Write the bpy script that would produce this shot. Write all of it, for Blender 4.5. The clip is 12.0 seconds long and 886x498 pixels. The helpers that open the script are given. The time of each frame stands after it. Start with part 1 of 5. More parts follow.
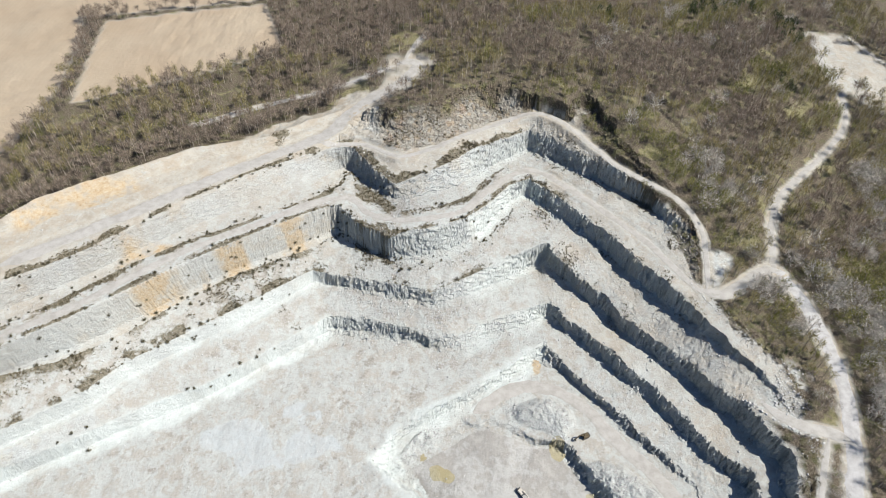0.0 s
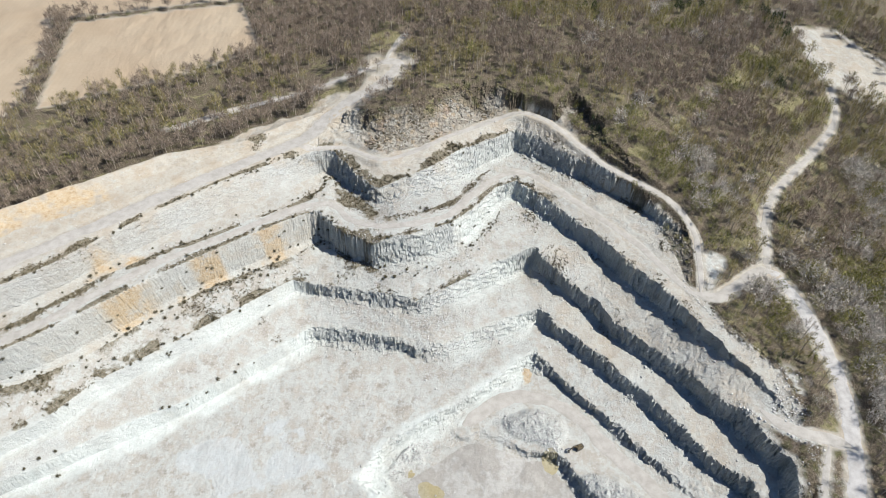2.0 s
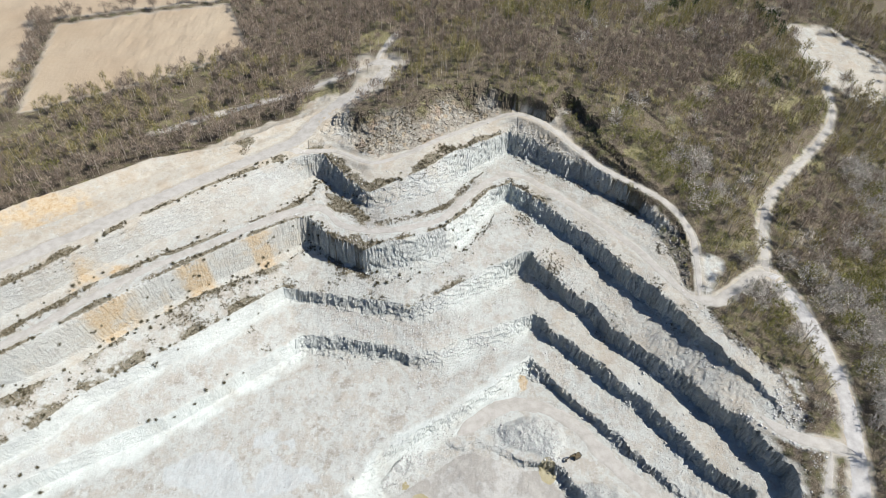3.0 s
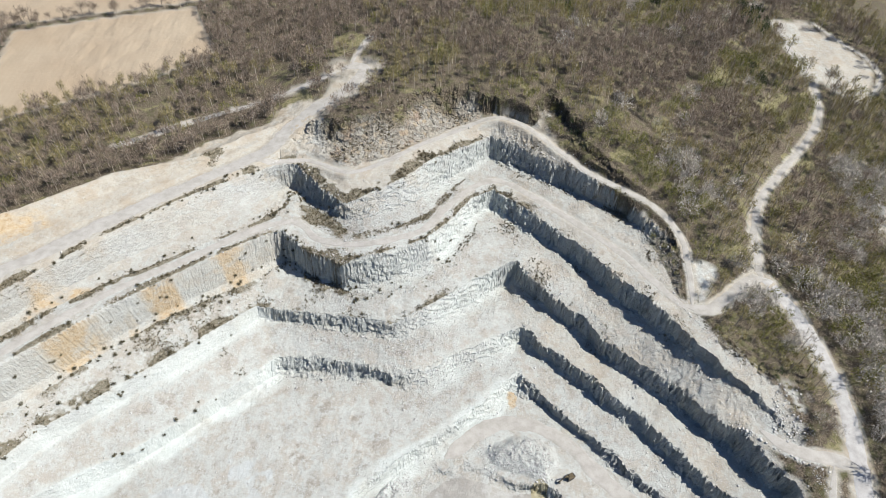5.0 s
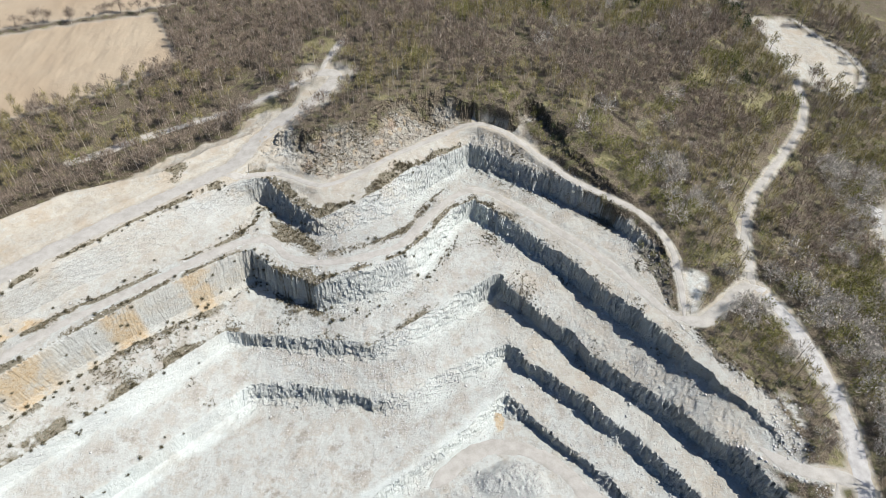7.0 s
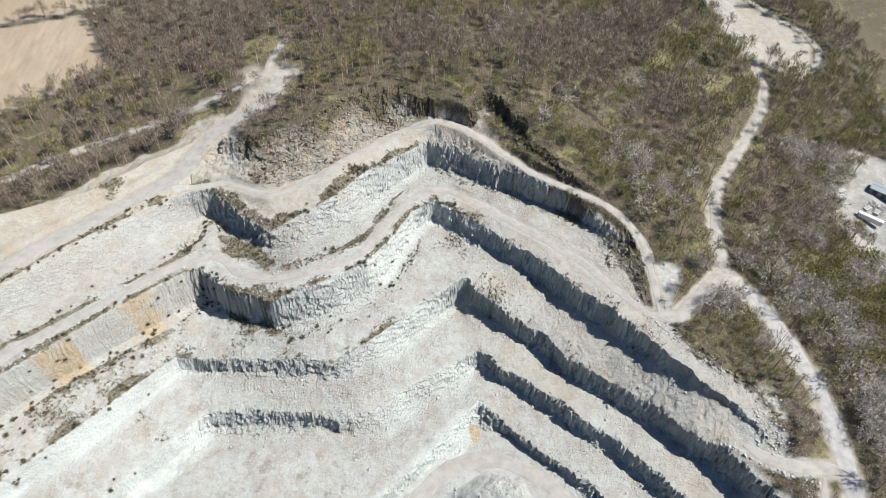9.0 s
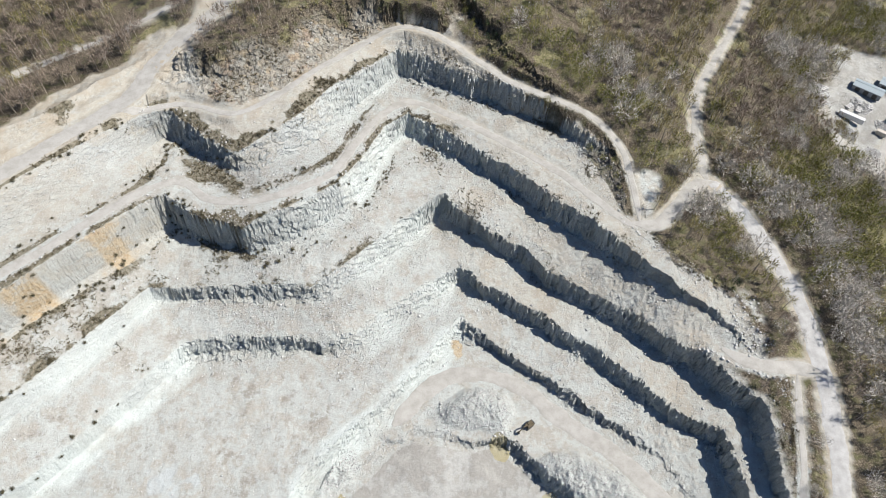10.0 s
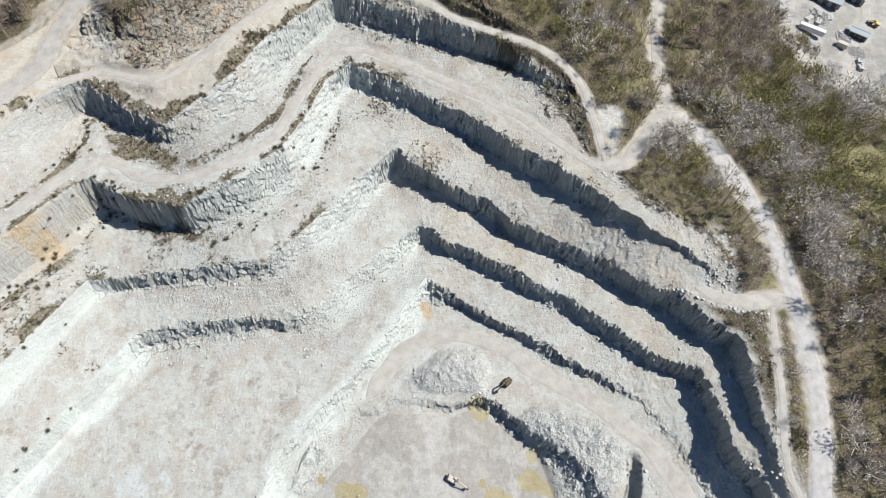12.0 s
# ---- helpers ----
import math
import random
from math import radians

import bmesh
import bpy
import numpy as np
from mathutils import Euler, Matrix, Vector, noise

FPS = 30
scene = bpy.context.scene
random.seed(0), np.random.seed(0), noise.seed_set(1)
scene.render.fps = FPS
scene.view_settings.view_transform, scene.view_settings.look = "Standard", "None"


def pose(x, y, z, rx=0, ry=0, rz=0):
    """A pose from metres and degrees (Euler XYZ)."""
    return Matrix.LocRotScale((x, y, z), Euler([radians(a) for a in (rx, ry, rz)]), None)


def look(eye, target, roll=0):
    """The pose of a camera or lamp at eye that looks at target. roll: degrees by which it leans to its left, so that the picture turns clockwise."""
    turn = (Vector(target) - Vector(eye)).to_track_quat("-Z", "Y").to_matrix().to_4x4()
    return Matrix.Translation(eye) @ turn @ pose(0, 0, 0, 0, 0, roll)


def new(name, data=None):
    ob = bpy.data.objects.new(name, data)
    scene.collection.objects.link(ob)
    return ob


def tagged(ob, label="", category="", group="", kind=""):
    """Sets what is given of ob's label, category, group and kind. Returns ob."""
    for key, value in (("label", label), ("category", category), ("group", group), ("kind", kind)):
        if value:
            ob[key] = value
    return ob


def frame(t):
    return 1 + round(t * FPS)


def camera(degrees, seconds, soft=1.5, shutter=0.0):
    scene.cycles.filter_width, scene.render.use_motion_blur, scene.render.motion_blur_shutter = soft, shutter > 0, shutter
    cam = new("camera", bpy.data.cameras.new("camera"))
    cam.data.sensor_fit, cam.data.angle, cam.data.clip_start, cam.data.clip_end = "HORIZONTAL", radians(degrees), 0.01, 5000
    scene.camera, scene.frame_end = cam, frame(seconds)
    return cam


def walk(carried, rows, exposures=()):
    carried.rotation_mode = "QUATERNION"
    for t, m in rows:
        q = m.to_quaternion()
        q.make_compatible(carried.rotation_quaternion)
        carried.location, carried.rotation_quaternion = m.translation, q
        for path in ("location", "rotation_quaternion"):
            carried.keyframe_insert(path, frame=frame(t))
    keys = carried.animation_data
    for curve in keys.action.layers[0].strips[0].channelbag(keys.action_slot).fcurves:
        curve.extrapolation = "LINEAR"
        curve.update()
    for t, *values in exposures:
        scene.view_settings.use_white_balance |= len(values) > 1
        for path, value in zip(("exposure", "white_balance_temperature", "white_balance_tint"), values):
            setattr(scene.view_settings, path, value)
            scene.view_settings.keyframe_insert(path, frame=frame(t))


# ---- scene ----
cam = camera(69.4, 12.0, soft=0.6)
PATH = [
    (0.0, look((0.00, 13.85, 274.24), (0.00, 154.48, 132.03), 1.33)),
    (0.5, look((0.52, 16.08, 272.80), (1.37, 156.69, 130.57), 1.32)),
    (1.0, look((0.60, 19.00, 271.49), (2.55, 159.44, 129.11), 1.38)),
    (1.5, look((0.85, 21.71, 269.75), (3.77, 162.22, 127.45), 1.43)),
    (2.0, look((0.91, 25.15, 268.53), (4.94, 165.42, 126.03), 1.49)),
    (2.5, look((0.91, 28.50, 267.11), (5.98, 168.65, 124.52), 1.56)),
    (3.0, look((1.45, 32.12, 265.58), (7.40, 172.19, 122.94), 1.56)),
    (5.0, look((2.43, 47.25, 259.66), (13.78, 186.81, 116.84), 1.77)),
    (5.5, look((2.87, 51.08, 258.01), (15.58, 190.55, 115.24), 1.82)),
    (6.0, look((3.32, 55.19, 256.52), (17.56, 194.52, 113.74), 1.88)),
    (6.5, look((3.65, 59.16, 255.06), (19.43, 198.29, 112.24), 1.98)),
    (7.0, look((4.39, 63.02, 253.35), (21.60, 202.17, 110.72), 1.96)),
    (9.0, look((6.89, 78.09, 246.64), (35.09, 213.81, 102.47), 2.15)),
    (9.5, look((7.85, 81.14, 244.76), (37.81, 207.20, 92.41), 2.32)),
    (10.0, look((8.69, 84.37, 242.55), (39.70, 197.87, 80.82), 2.63)),
    (10.5, look((9.67, 88.14, 241.11), (40.46, 187.45, 70.25), 3.05)),
    (11.0, look((10.90, 93.13, 239.89), (43.62, 187.88, 66.83), 3.24)),
    (11.5, look((12.40, 96.36, 238.17), (47.39, 190.67, 65.30), 3.07)),
    (12.0, look((13.91, 100.39, 236.66), (51.40, 193.70, 63.78), 3.01)),
]

walk(cam, PATH, [(0.0, 0.66, 5800, 11), (12.0, 0.66, 5800, 11)])

# ---- world, sun ----
world = bpy.data.worlds.new("sky")
scene.world = world
world.use_nodes = True
wt = world.node_tree
sky = wt.nodes.new("ShaderNodeTexSky")
sky.sky_type = "NISHITA"
sky.sun_disc = False
sky.ozone_density, sky.dust_density = 5.0, 0.3
SUN_AZ, SUN_EL = radians(102), radians(50)
sky.sun_elevation, sky.sun_rotation = SUN_EL, SUN_AZ
wt.links.new(sky.outputs["Color"], wt.nodes["Background"].inputs["Color"])
wt.nodes["Background"].inputs["Strength"].default_value = 0.05
sun = bpy.data.lights.new("sun", "SUN")
sun.energy, sun.angle, sun.color = 5.0, radians(0.53), (1.0, 0.885, 0.72)
sun_ob = new("sun", sun)
to_sun = Vector((math.sin(SUN_AZ) * math.cos(SUN_EL), math.cos(SUN_AZ) * math.cos(SUN_EL), math.sin(SUN_EL)))
sun_ob.rotation_euler = to_sun.to_track_quat("Z", "Y").to_euler()
sun_ob.location = (300, 200, 400)


# ---- materials ----
class Nodes:
    """Short hand for node graphs."""

    def __init__(self, name):
        self.mat = bpy.data.materials.new(name)
        self.mat.use_nodes = True
        self.tree = self.mat.node_tree
        self.bsdf = self.tree.nodes["Principled BSDF"]
        self.pos = self.tree.nodes.new("ShaderNodeNewGeometry").outputs["Position"]

    def node(self, kind, **inputs):
        n = self.tree.nodes.new(kind)
        for key, value in inputs.items():
            key = key.replace("_", " ")
            if hasattr(value, "is_linked"):
                self.tree.links.new(value, n.inputs[key])
            else:
                n.inputs[key].default_value = value
        return n

    def link(self, a, b):
        self.tree.links.new(a, b)

    def noise(self, scale, detail=4.0, rough=0.6, out="Fac", stretch=None):
        at = self.pos
        if stretch:
            m = self.tree.nodes.new("ShaderNodeMapping")
            m.inputs["Scale"].default_value = stretch
            self.link(at, m.inputs["Vector"])
            at = m.outputs["Vector"]
        return self.node("ShaderNodeTexNoise", Vector=at, Scale=scale, Detail=detail, Roughness=rough).outputs[out]

    def cells(self, scale, feature="F1", out="Distance", stretch=None):
        at = self.pos
        if stretch:
            m = self.tree.nodes.new("ShaderNodeMapping")
            m.inputs["Scale"].default_value = stretch
            self.link(at, m.inputs["Vector"])
            at = m.outputs["Vector"]
        n = self.node("ShaderNodeTexVoronoi", Vector=at, Scale=scale)
        n.feature = feature
        return n.outputs[out]

    def ramp(self, fac, *stops):
        n = self.tree.nodes.new("ShaderNodeValToRGB")
        while len(n.color_ramp.elements) < len(stops):
            n.color_ramp.elements.new(0.5)
        for e, (p, c) in zip(n.color_ramp.elements, stops):
            e.position, e.color = p, (*c, 1) if len(c) == 3 else c
        self.link(fac, n.inputs["Fac"])
        return n.outputs["Color"]

    def level(self, fac, lo, hi, to_lo=0.0, to_hi=1.0):
        n = self.tree.nodes.new("ShaderNodeMapRange")
        n.inputs["From Min"].default_value, n.inputs["From Max"].default_value = lo, hi
        n.inputs["To Min"].default_value, n.inputs["To Max"].default_value = to_lo, to_hi
        self.link(fac, n.inputs["Value"])
        return n.outputs["Result"]

    def math(self, op, a, b):
        n = self.tree.nodes.new("ShaderNodeMath")
        n.operation = op
        for i, v in enumerate((a, b)):
            if hasattr(v, "is_linked"):
                self.link(v, n.inputs[i])
            else:
                n.inputs[i].default_value = v
        return n.outputs[0]

    def mix(self, fac, a, b, blend="MIX"):
        n = self.tree.nodes.new("ShaderNodeMix")
        n.data_type, n.blend_type = "RGBA", blend
        for key, v in ((0, fac), (6, a), (7, b)):
            if hasattr(v, "is_linked"):
                self.link(v, n.inputs[key])
            else:
                n.inputs[key].default_value = v if key == 0 else (*v, 1)
        return n.outputs[2]

    def attr(self, name):
        n = self.tree.nodes.new("ShaderNodeAttribute")
        n.attribute_name = name
        return n.outputs["Fac"]

    def done(self, color, rough=0.9, bump=None, strength=0.4, distance=0.3, spec=0.2):
        if hasattr(color, "is_linked"):
            self.link(color, self.bsdf.inputs["Base Color"])
        else:
            self.bsdf.inputs["Base Color"].default_value = (*color, 1)
        self.bsdf.inputs["Roughness"].default_value = rough
        self.bsdf.inputs["Specular IOR Level"].default_value = spec
        if bump is not None:
            n = self.node("ShaderNodeBump", Height=bump, Strength=strength, Distance=distance)
            self.link(n.outputs["Normal"], self.bsdf.inputs["Normal"])
        return self.mat


def ground_material():
    """Quarry ground: pale dust and rubble, broken grey rock where it is steep, ochre seams, dry weeds, leaf litter under the woods."""
    g = Nodes("quarry_ground")
    slope = g.node("ShaderNodeSeparateXYZ", Vector=g.tree.nodes["Geometry"].outputs["True Normal"]).outputs["Z"]
    big, mid, fine = g.noise(0.035, 5), g.noise(0.22, 6, 0.65), g.noise(1.6, 6, 0.7)
    patch = g.noise(0.075, 9, 0.66)
    grit = g.noise(0.9, 7, 0.8)

    def pebbles(scale, share, reach):
        """Loose stones: where one lies, and how light it is."""
        tone = g.node("ShaderNodeSeparateColor", Color=g.cells(scale, "F1", "Color"))
        lies = g.math("MULTIPLY", g.level(g.cells(scale), reach, reach * 0.6), g.math("GREATER_THAN", tone.outputs[0], 1 - share))
        return lies, tone.outputs[1]

    stone_a, tone_a = pebbles(0.75, 0.30, 0.34)
    stone_b, tone_b = pebbles(1.7, 0.42, 0.40)
    loose = g.math("ADD", 0.10, g.math("MULTIPLY", g.attr("rubble"), 0.80))
    calm = g.math("SUBTRACT", 1.0, g.math("MULTIPLY", g.attr("white"), 0.7))
    # packed bench
    bench = g.ramp(patch, (0.34, (0.365, 0.335, 0.295)), (0.42, (0.37, 0.358, 0.33)), (0.50, (0.415, 0.415, 0.395)), (0.58, (0.36, 0.332, 0.292)), (0.66, (0.435, 0.432, 0.41)))
    bench = g.mix(g.level(g.noise(0.10, 8, 0.7, stretch=(1.0, 0.6, 1.0)), 0.52, 0.60, 0, 0.6), bench, (0.335, 0.30, 0.258))
    bench = g.mix(g.level(grit, 0.53, 0.65, 0, 0.45), bench, (0.28, 0.255, 0.22))
    bench = g.mix(g.level(grit, 0.46, 0.34, 0, 0.6), bench, (0.47, 0.472, 0.46))
    soiled = g.math("ADD", g.math("MULTIPLY", g.attr("stain"), 0.08), g.noise(0.20, 9, 0.74))
    bench = g.mix(g.level(soiled, 0.555, 0.66, 0, 0.75), bench, (0.235, 0.205, 0.172))
    white = g.ramp(mid, (0.28, (0.46, 0.475, 0.452)), (0.5, (0.50, 0.512, 0.488)), (0.66, (0.535, 0.542, 0.515)))
    white = g.mix(g.level(grit, 0.54, 0.70, 0, 0.35), white, (0.36, 0.355, 0.335))
    bench = g.mix(g.attr("white"), bench, white)
    # rock on steep ground: beds, blocks and open joints
    strata = g.noise(0.5, 6, 0.7, stretch=(0.35, 0.35, 1.7))
    crack = g.noise(0.55, 9, 0.78, stretch=(1, 1, 1.6))
    block = g.cells(0.42, "F1", "Color", (1, 1, 0.8))
    block_tone = g.node("ShaderNodeSeparateColor", Color=block).outputs[0]
    joint = g.cells(0.42, "DISTANCE_TO_EDGE", "Distance", (1, 1, 0.8))
    rock = g.ramp(strata, (0.3, (0.37, 0.372, 0.362)), (0.48, (0.44, 0.44, 0.425)), (0.7, (0.49, 0.49, 0.472)))
    rock = g.mix(g.level(block_tone, 0.2, 0.9, 0.25, 0.0), rock, (0.27, 0.262, 0.25))
    rock = g.mix(g.level(crack, 0.40, 0.32, 0.0, 0.5), rock, (0.22, 0.212, 0.20))
    rock = g.mix(g.math("MULTIPLY", g.level(joint, 0.04, 0.0, 0, 0.5), g.math("MULTIPLY", g.attr("rugged"), g.level(mid, 0.4, 0.55))), rock, (0.13, 0.122, 0.11))
    off_bed = g.tree.nodes.new("ShaderNodeMath")
    off_bed.operation = "ABSOLUTE"
    g.link(g.math("SUBTRACT", strata, 0.5), off_bed.inputs[0])
    rock = g.mix(g.math("MULTIPLY", g.level(off_bed.outputs[0], 0.0, 0.016, 0.7, 0.0), g.level(grit, 0.4, 0.55)), rock, (0.15, 0.138, 0.12))
    rock = g.mix(g.level(patch, 0.56, 0.64, 0, 0.55), rock, (0.39, 0.345, 0.275))
    rock = g.mix(g.math("MULTIPLY", g.attr("white"), 0.8), rock, white)
    steep = g.math("MULTIPLY", g.level(slope, 0.88, 0.66), g.math("SUBTRACT", 1.0, g.math("MULTIPLY", g.attr("white"), 0.7)))
    col = g.mix(steep, bench, rock)
    sand = g.ramp(patch, (0.36, (0.335, 0.292, 0.238)), (0.48, (0.40, 0.365, 0.312)), (0.62, (0.355, 0.30, 0.235)))
    sand = g.mix(g.level(grit, 0.52, 0.66, 0, 0.5), sand, (0.25, 0.21, 0.165))
    col = g.mix(g.math("MULTIPLY", g.attr("sand"), g.level(strata, 0.66, 0.5, 0.45, 1.0)), col, sand)
    ochre = g.ramp(crack, (0.34, (0.29, 0.19, 0.10)), (0.45, (0.41, 0.31, 0.195)), (0.62, (0.45, 0.375, 0.28)))
    col = g.mix(g.math("MULTIPLY", g.attr("ochre"), g.level(patch, 0.38, 0.5)), col, ochre)
    # weathered cliff above the rim road
    cliff = g.ramp(block_tone, (0.1, (0.24, 0.21, 0.175)), (0.4, (0.295, 0.265, 0.225)), (0.75, (0.34, 0.318, 0.28)), (0.95, (0.32, 0.26, 0.19)))
    cliff = g.mix(g.level(patch, 0.55, 0.63, 0, 0.55), cliff, (0.31, 0.21, 0.15))
    cliff = g.mix(g.level(crack, 0.42, 0.34, 0.0, 0.75), cliff, (0.10, 0.088, 0.075))
    cliff = g.mix(g.level(joint, 0.05, 0.0, 0, 0.55), cliff, (0.05, 0.045, 0.04))
    cliff = g.mix(g.level(grit, 0.51, 0.64, 0, 0.55), cliff, (0.17, 0.15, 0.10))
    col = g.mix(g.attr("cliff"), col, cliff)
    # loose stones over all of it
    for lies, tone in ((stone_a, tone_a), (stone_b, tone_b)):
        chip = g.mix(tone, (0.29, 0.275, 0.25), (0.52, 0.52, 0.505))
        col = g.mix(g.math("MULTIPLY", g.math("MULTIPLY", lies, loose), g.math("MULTIPLY", calm, 0.85)), col, chip)
    dry = g.ramp(grit, (0.36, (0.075, 0.066, 0.045)), (0.5, (0.165, 0.142, 0.10)), (0.66, (0.29, 0.255, 0.20)))
    weeds = g.level(g.math("ADD", g.attr("weeds"), g.math("MULTIPLY", g.noise(0.35, 8, 0.8), 1.4)), 1.22, 1.55, 0, 0.9)
    col = g.mix(weeds, col, dry)
    grey = g.ramp(patch, (0.36, (0.35, 0.328, 0.30)), (0.46, (0.275, 0.252, 0.228)), (0.52, (0.33, 0.312, 0.29)), (0.57, (0.385, 0.37, 0.35)), (0.66, (0.30, 0.275, 0.245)))
    grey = g.mix(g.level(grit, 0.55, 0.68, 0, 0.45), grey, (0.40, 0.395, 0.385))
    col = g.mix(g.math("MULTIPLY", g.attr("damp"), g.level(mid, 0.22, 0.36)), col, grey)
    slur = g.ramp(g.noise(0.12, 8, 0.7, stretch=(1.3, 0.5, 1)), (0.36, (0.37, 0.385, 0.39)), (0.5, (0.45, 0.465, 0.47)), (0.62, (0.395, 0.40, 0.40)))
    col = g.mix(g.level(g.math("ADD", g.attr("slurry"), g.math("MULTIPLY", patch, 0.9)), 0.74, 0.98, 0, 0.6), col, slur)
    col = g.mix(g.level(g.math("ADD", g.attr("mud"), g.math("MULTIPLY", mid, 0.6)), 0.72, 0.80), col, g.ramp(patch, (0.4, (0.30, 0.255, 0.15)), (0.6, (0.36, 0.325, 0.235))))
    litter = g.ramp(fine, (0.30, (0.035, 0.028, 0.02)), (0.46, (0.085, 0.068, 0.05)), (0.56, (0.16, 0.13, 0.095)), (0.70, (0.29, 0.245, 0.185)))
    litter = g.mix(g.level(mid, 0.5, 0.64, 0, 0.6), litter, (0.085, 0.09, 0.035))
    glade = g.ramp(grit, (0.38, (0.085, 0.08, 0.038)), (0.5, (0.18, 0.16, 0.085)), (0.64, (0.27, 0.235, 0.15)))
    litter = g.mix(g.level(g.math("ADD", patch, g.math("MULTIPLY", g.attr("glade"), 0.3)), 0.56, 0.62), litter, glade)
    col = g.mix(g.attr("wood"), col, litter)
    furrow = g.node("ShaderNodeTexWave", Vector=g.pos, Scale=0.10, Distortion=1.0, Detail=2.0).outputs["Fac"]
    soil = g.ramp(g.noise(0.012, 5), (0.35, (0.325, 0.25, 0.175)), (0.65, (0.375, 0.305, 0.225)))
    soil = g.mix(g.level(furrow, 0.2, 0.9, 0, 0.06), soil, (0.25, 0.185, 0.12))
    col = g.mix(g.attr("field"), col, soil)
    # relief
    pebble_bump = g.math("MULTIPLY", g.math("ADD", g.math("MULTIPLY", stone_a, 0.40), g.math("MULTIPLY", stone_b, 0.22)), loose)
    rough_rock = g.math("MULTIPLY", g.math("MULTIPLY", steep, g.attr("rugged")), g.math("ADD", g.math("MULTIPLY", block_tone, 0.8), g.math("ADD", g.math("MULTIPLY", strata, 0.8), g.math("MULTIPLY", crack, 1.2))))
    soft_ground = g.math("ADD", g.math("MULTIPLY", mid, 0.5), g.math("MULTIPLY", grit, g.math("ADD", 0.30, g.math("MULTIPLY", g.attr("rubble"), 0.35))))
    height = g.math("ADD", g.math("ADD", pebble_bump, rough_rock), soft_ground)
    col = g.mix(1.0, col, (0.95, 1.0, 1.01), "MULTIPLY")
    return g.done(col, 0.95, height, 1.0, 1.0, 0.1)


def dust_material():
    g = Nodes("packed_pale_dust")
    mid, fine = g.noise(0.25, 6), g.noise(1.8, 6, 0.7)
    col = g.ramp(mid, (0.35, (0.305, 0.298, 0.272)), (0.5, (0.352, 0.345, 0.32)), (0.65, (0.388, 0.38, 0.355)))
    col = g.mix(g.level(fine, 0.5, 0.7, 0, 0.4), col, (0.25, 0.228, 0.195))
    return g.done(col, 0.95, fine, 0.4, 0.2, 0.1)


def gravel_material():
    g = Nodes("white_gravel")
    mid, fine = g.noise(0.3, 6), g.noise(2.2, 6, 0.75)
    col = g.ramp(mid, (0.35, (0.32, 0.32, 0.31)), (0.5, (0.375, 0.376, 0.37)), (0.65, (0.43, 0.432, 0.428)))
    col = g.mix(g.level(fine, 0.5, 0.68, 0, 0.5), col, (0.30, 0.285, 0.262))
    return g.done(col, 0.95, fine, 0.5, 0.2, 0.1)


def twig_material(name, dark, light, spread=0.5):
    g = Nodes(name)
    isl = g.tree.nodes["Geometry"].outputs["Random Per Island"]
    tone = g.noise(0.16, 3)
    col = g.mix(isl, dark, light)
    col = g.mix(g.level(tone, 0.35, 0.65, 0, spread), col, tuple(c * 0.6 for c in dark))
    return g.done(col, 0.9, spec=0.1)


GROUND, DUST, GRAVEL = ground_material(), dust_material(), gravel_material()
BARK = twig_material("grey_bark", (0.24, 0.21, 0.17), (0.48, 0.44, 0.375))
TWIG_BROWN = twig_material("bare_twigs", (0.12, 0.095, 0.072), (0.36, 0.30, 0.24), 0.35)
TWIG_OLIVE = twig_material("budding_twigs", (0.125, 0.11, 0.045), (0.37, 0.32, 0.155), 0.3)
LEAF_GREEN = twig_material("young_leaves", (0.09, 0.095, 0.03), (0.27, 0.255, 0.09), 0.3)
LEAF_DARK = twig_material("conifer_needles", (0.018, 0.03, 0.014), (0.07, 0.095, 0.042))
BLOSSOM = twig_material("pale_blossom", (0.30, 0.28, 0.25), (0.56, 0.535, 0.485), 0.25)
WEED = twig_material("dry_weed_stalks", (0.085, 0.075, 0.046), (0.30, 0.26, 0.18), 0.3)


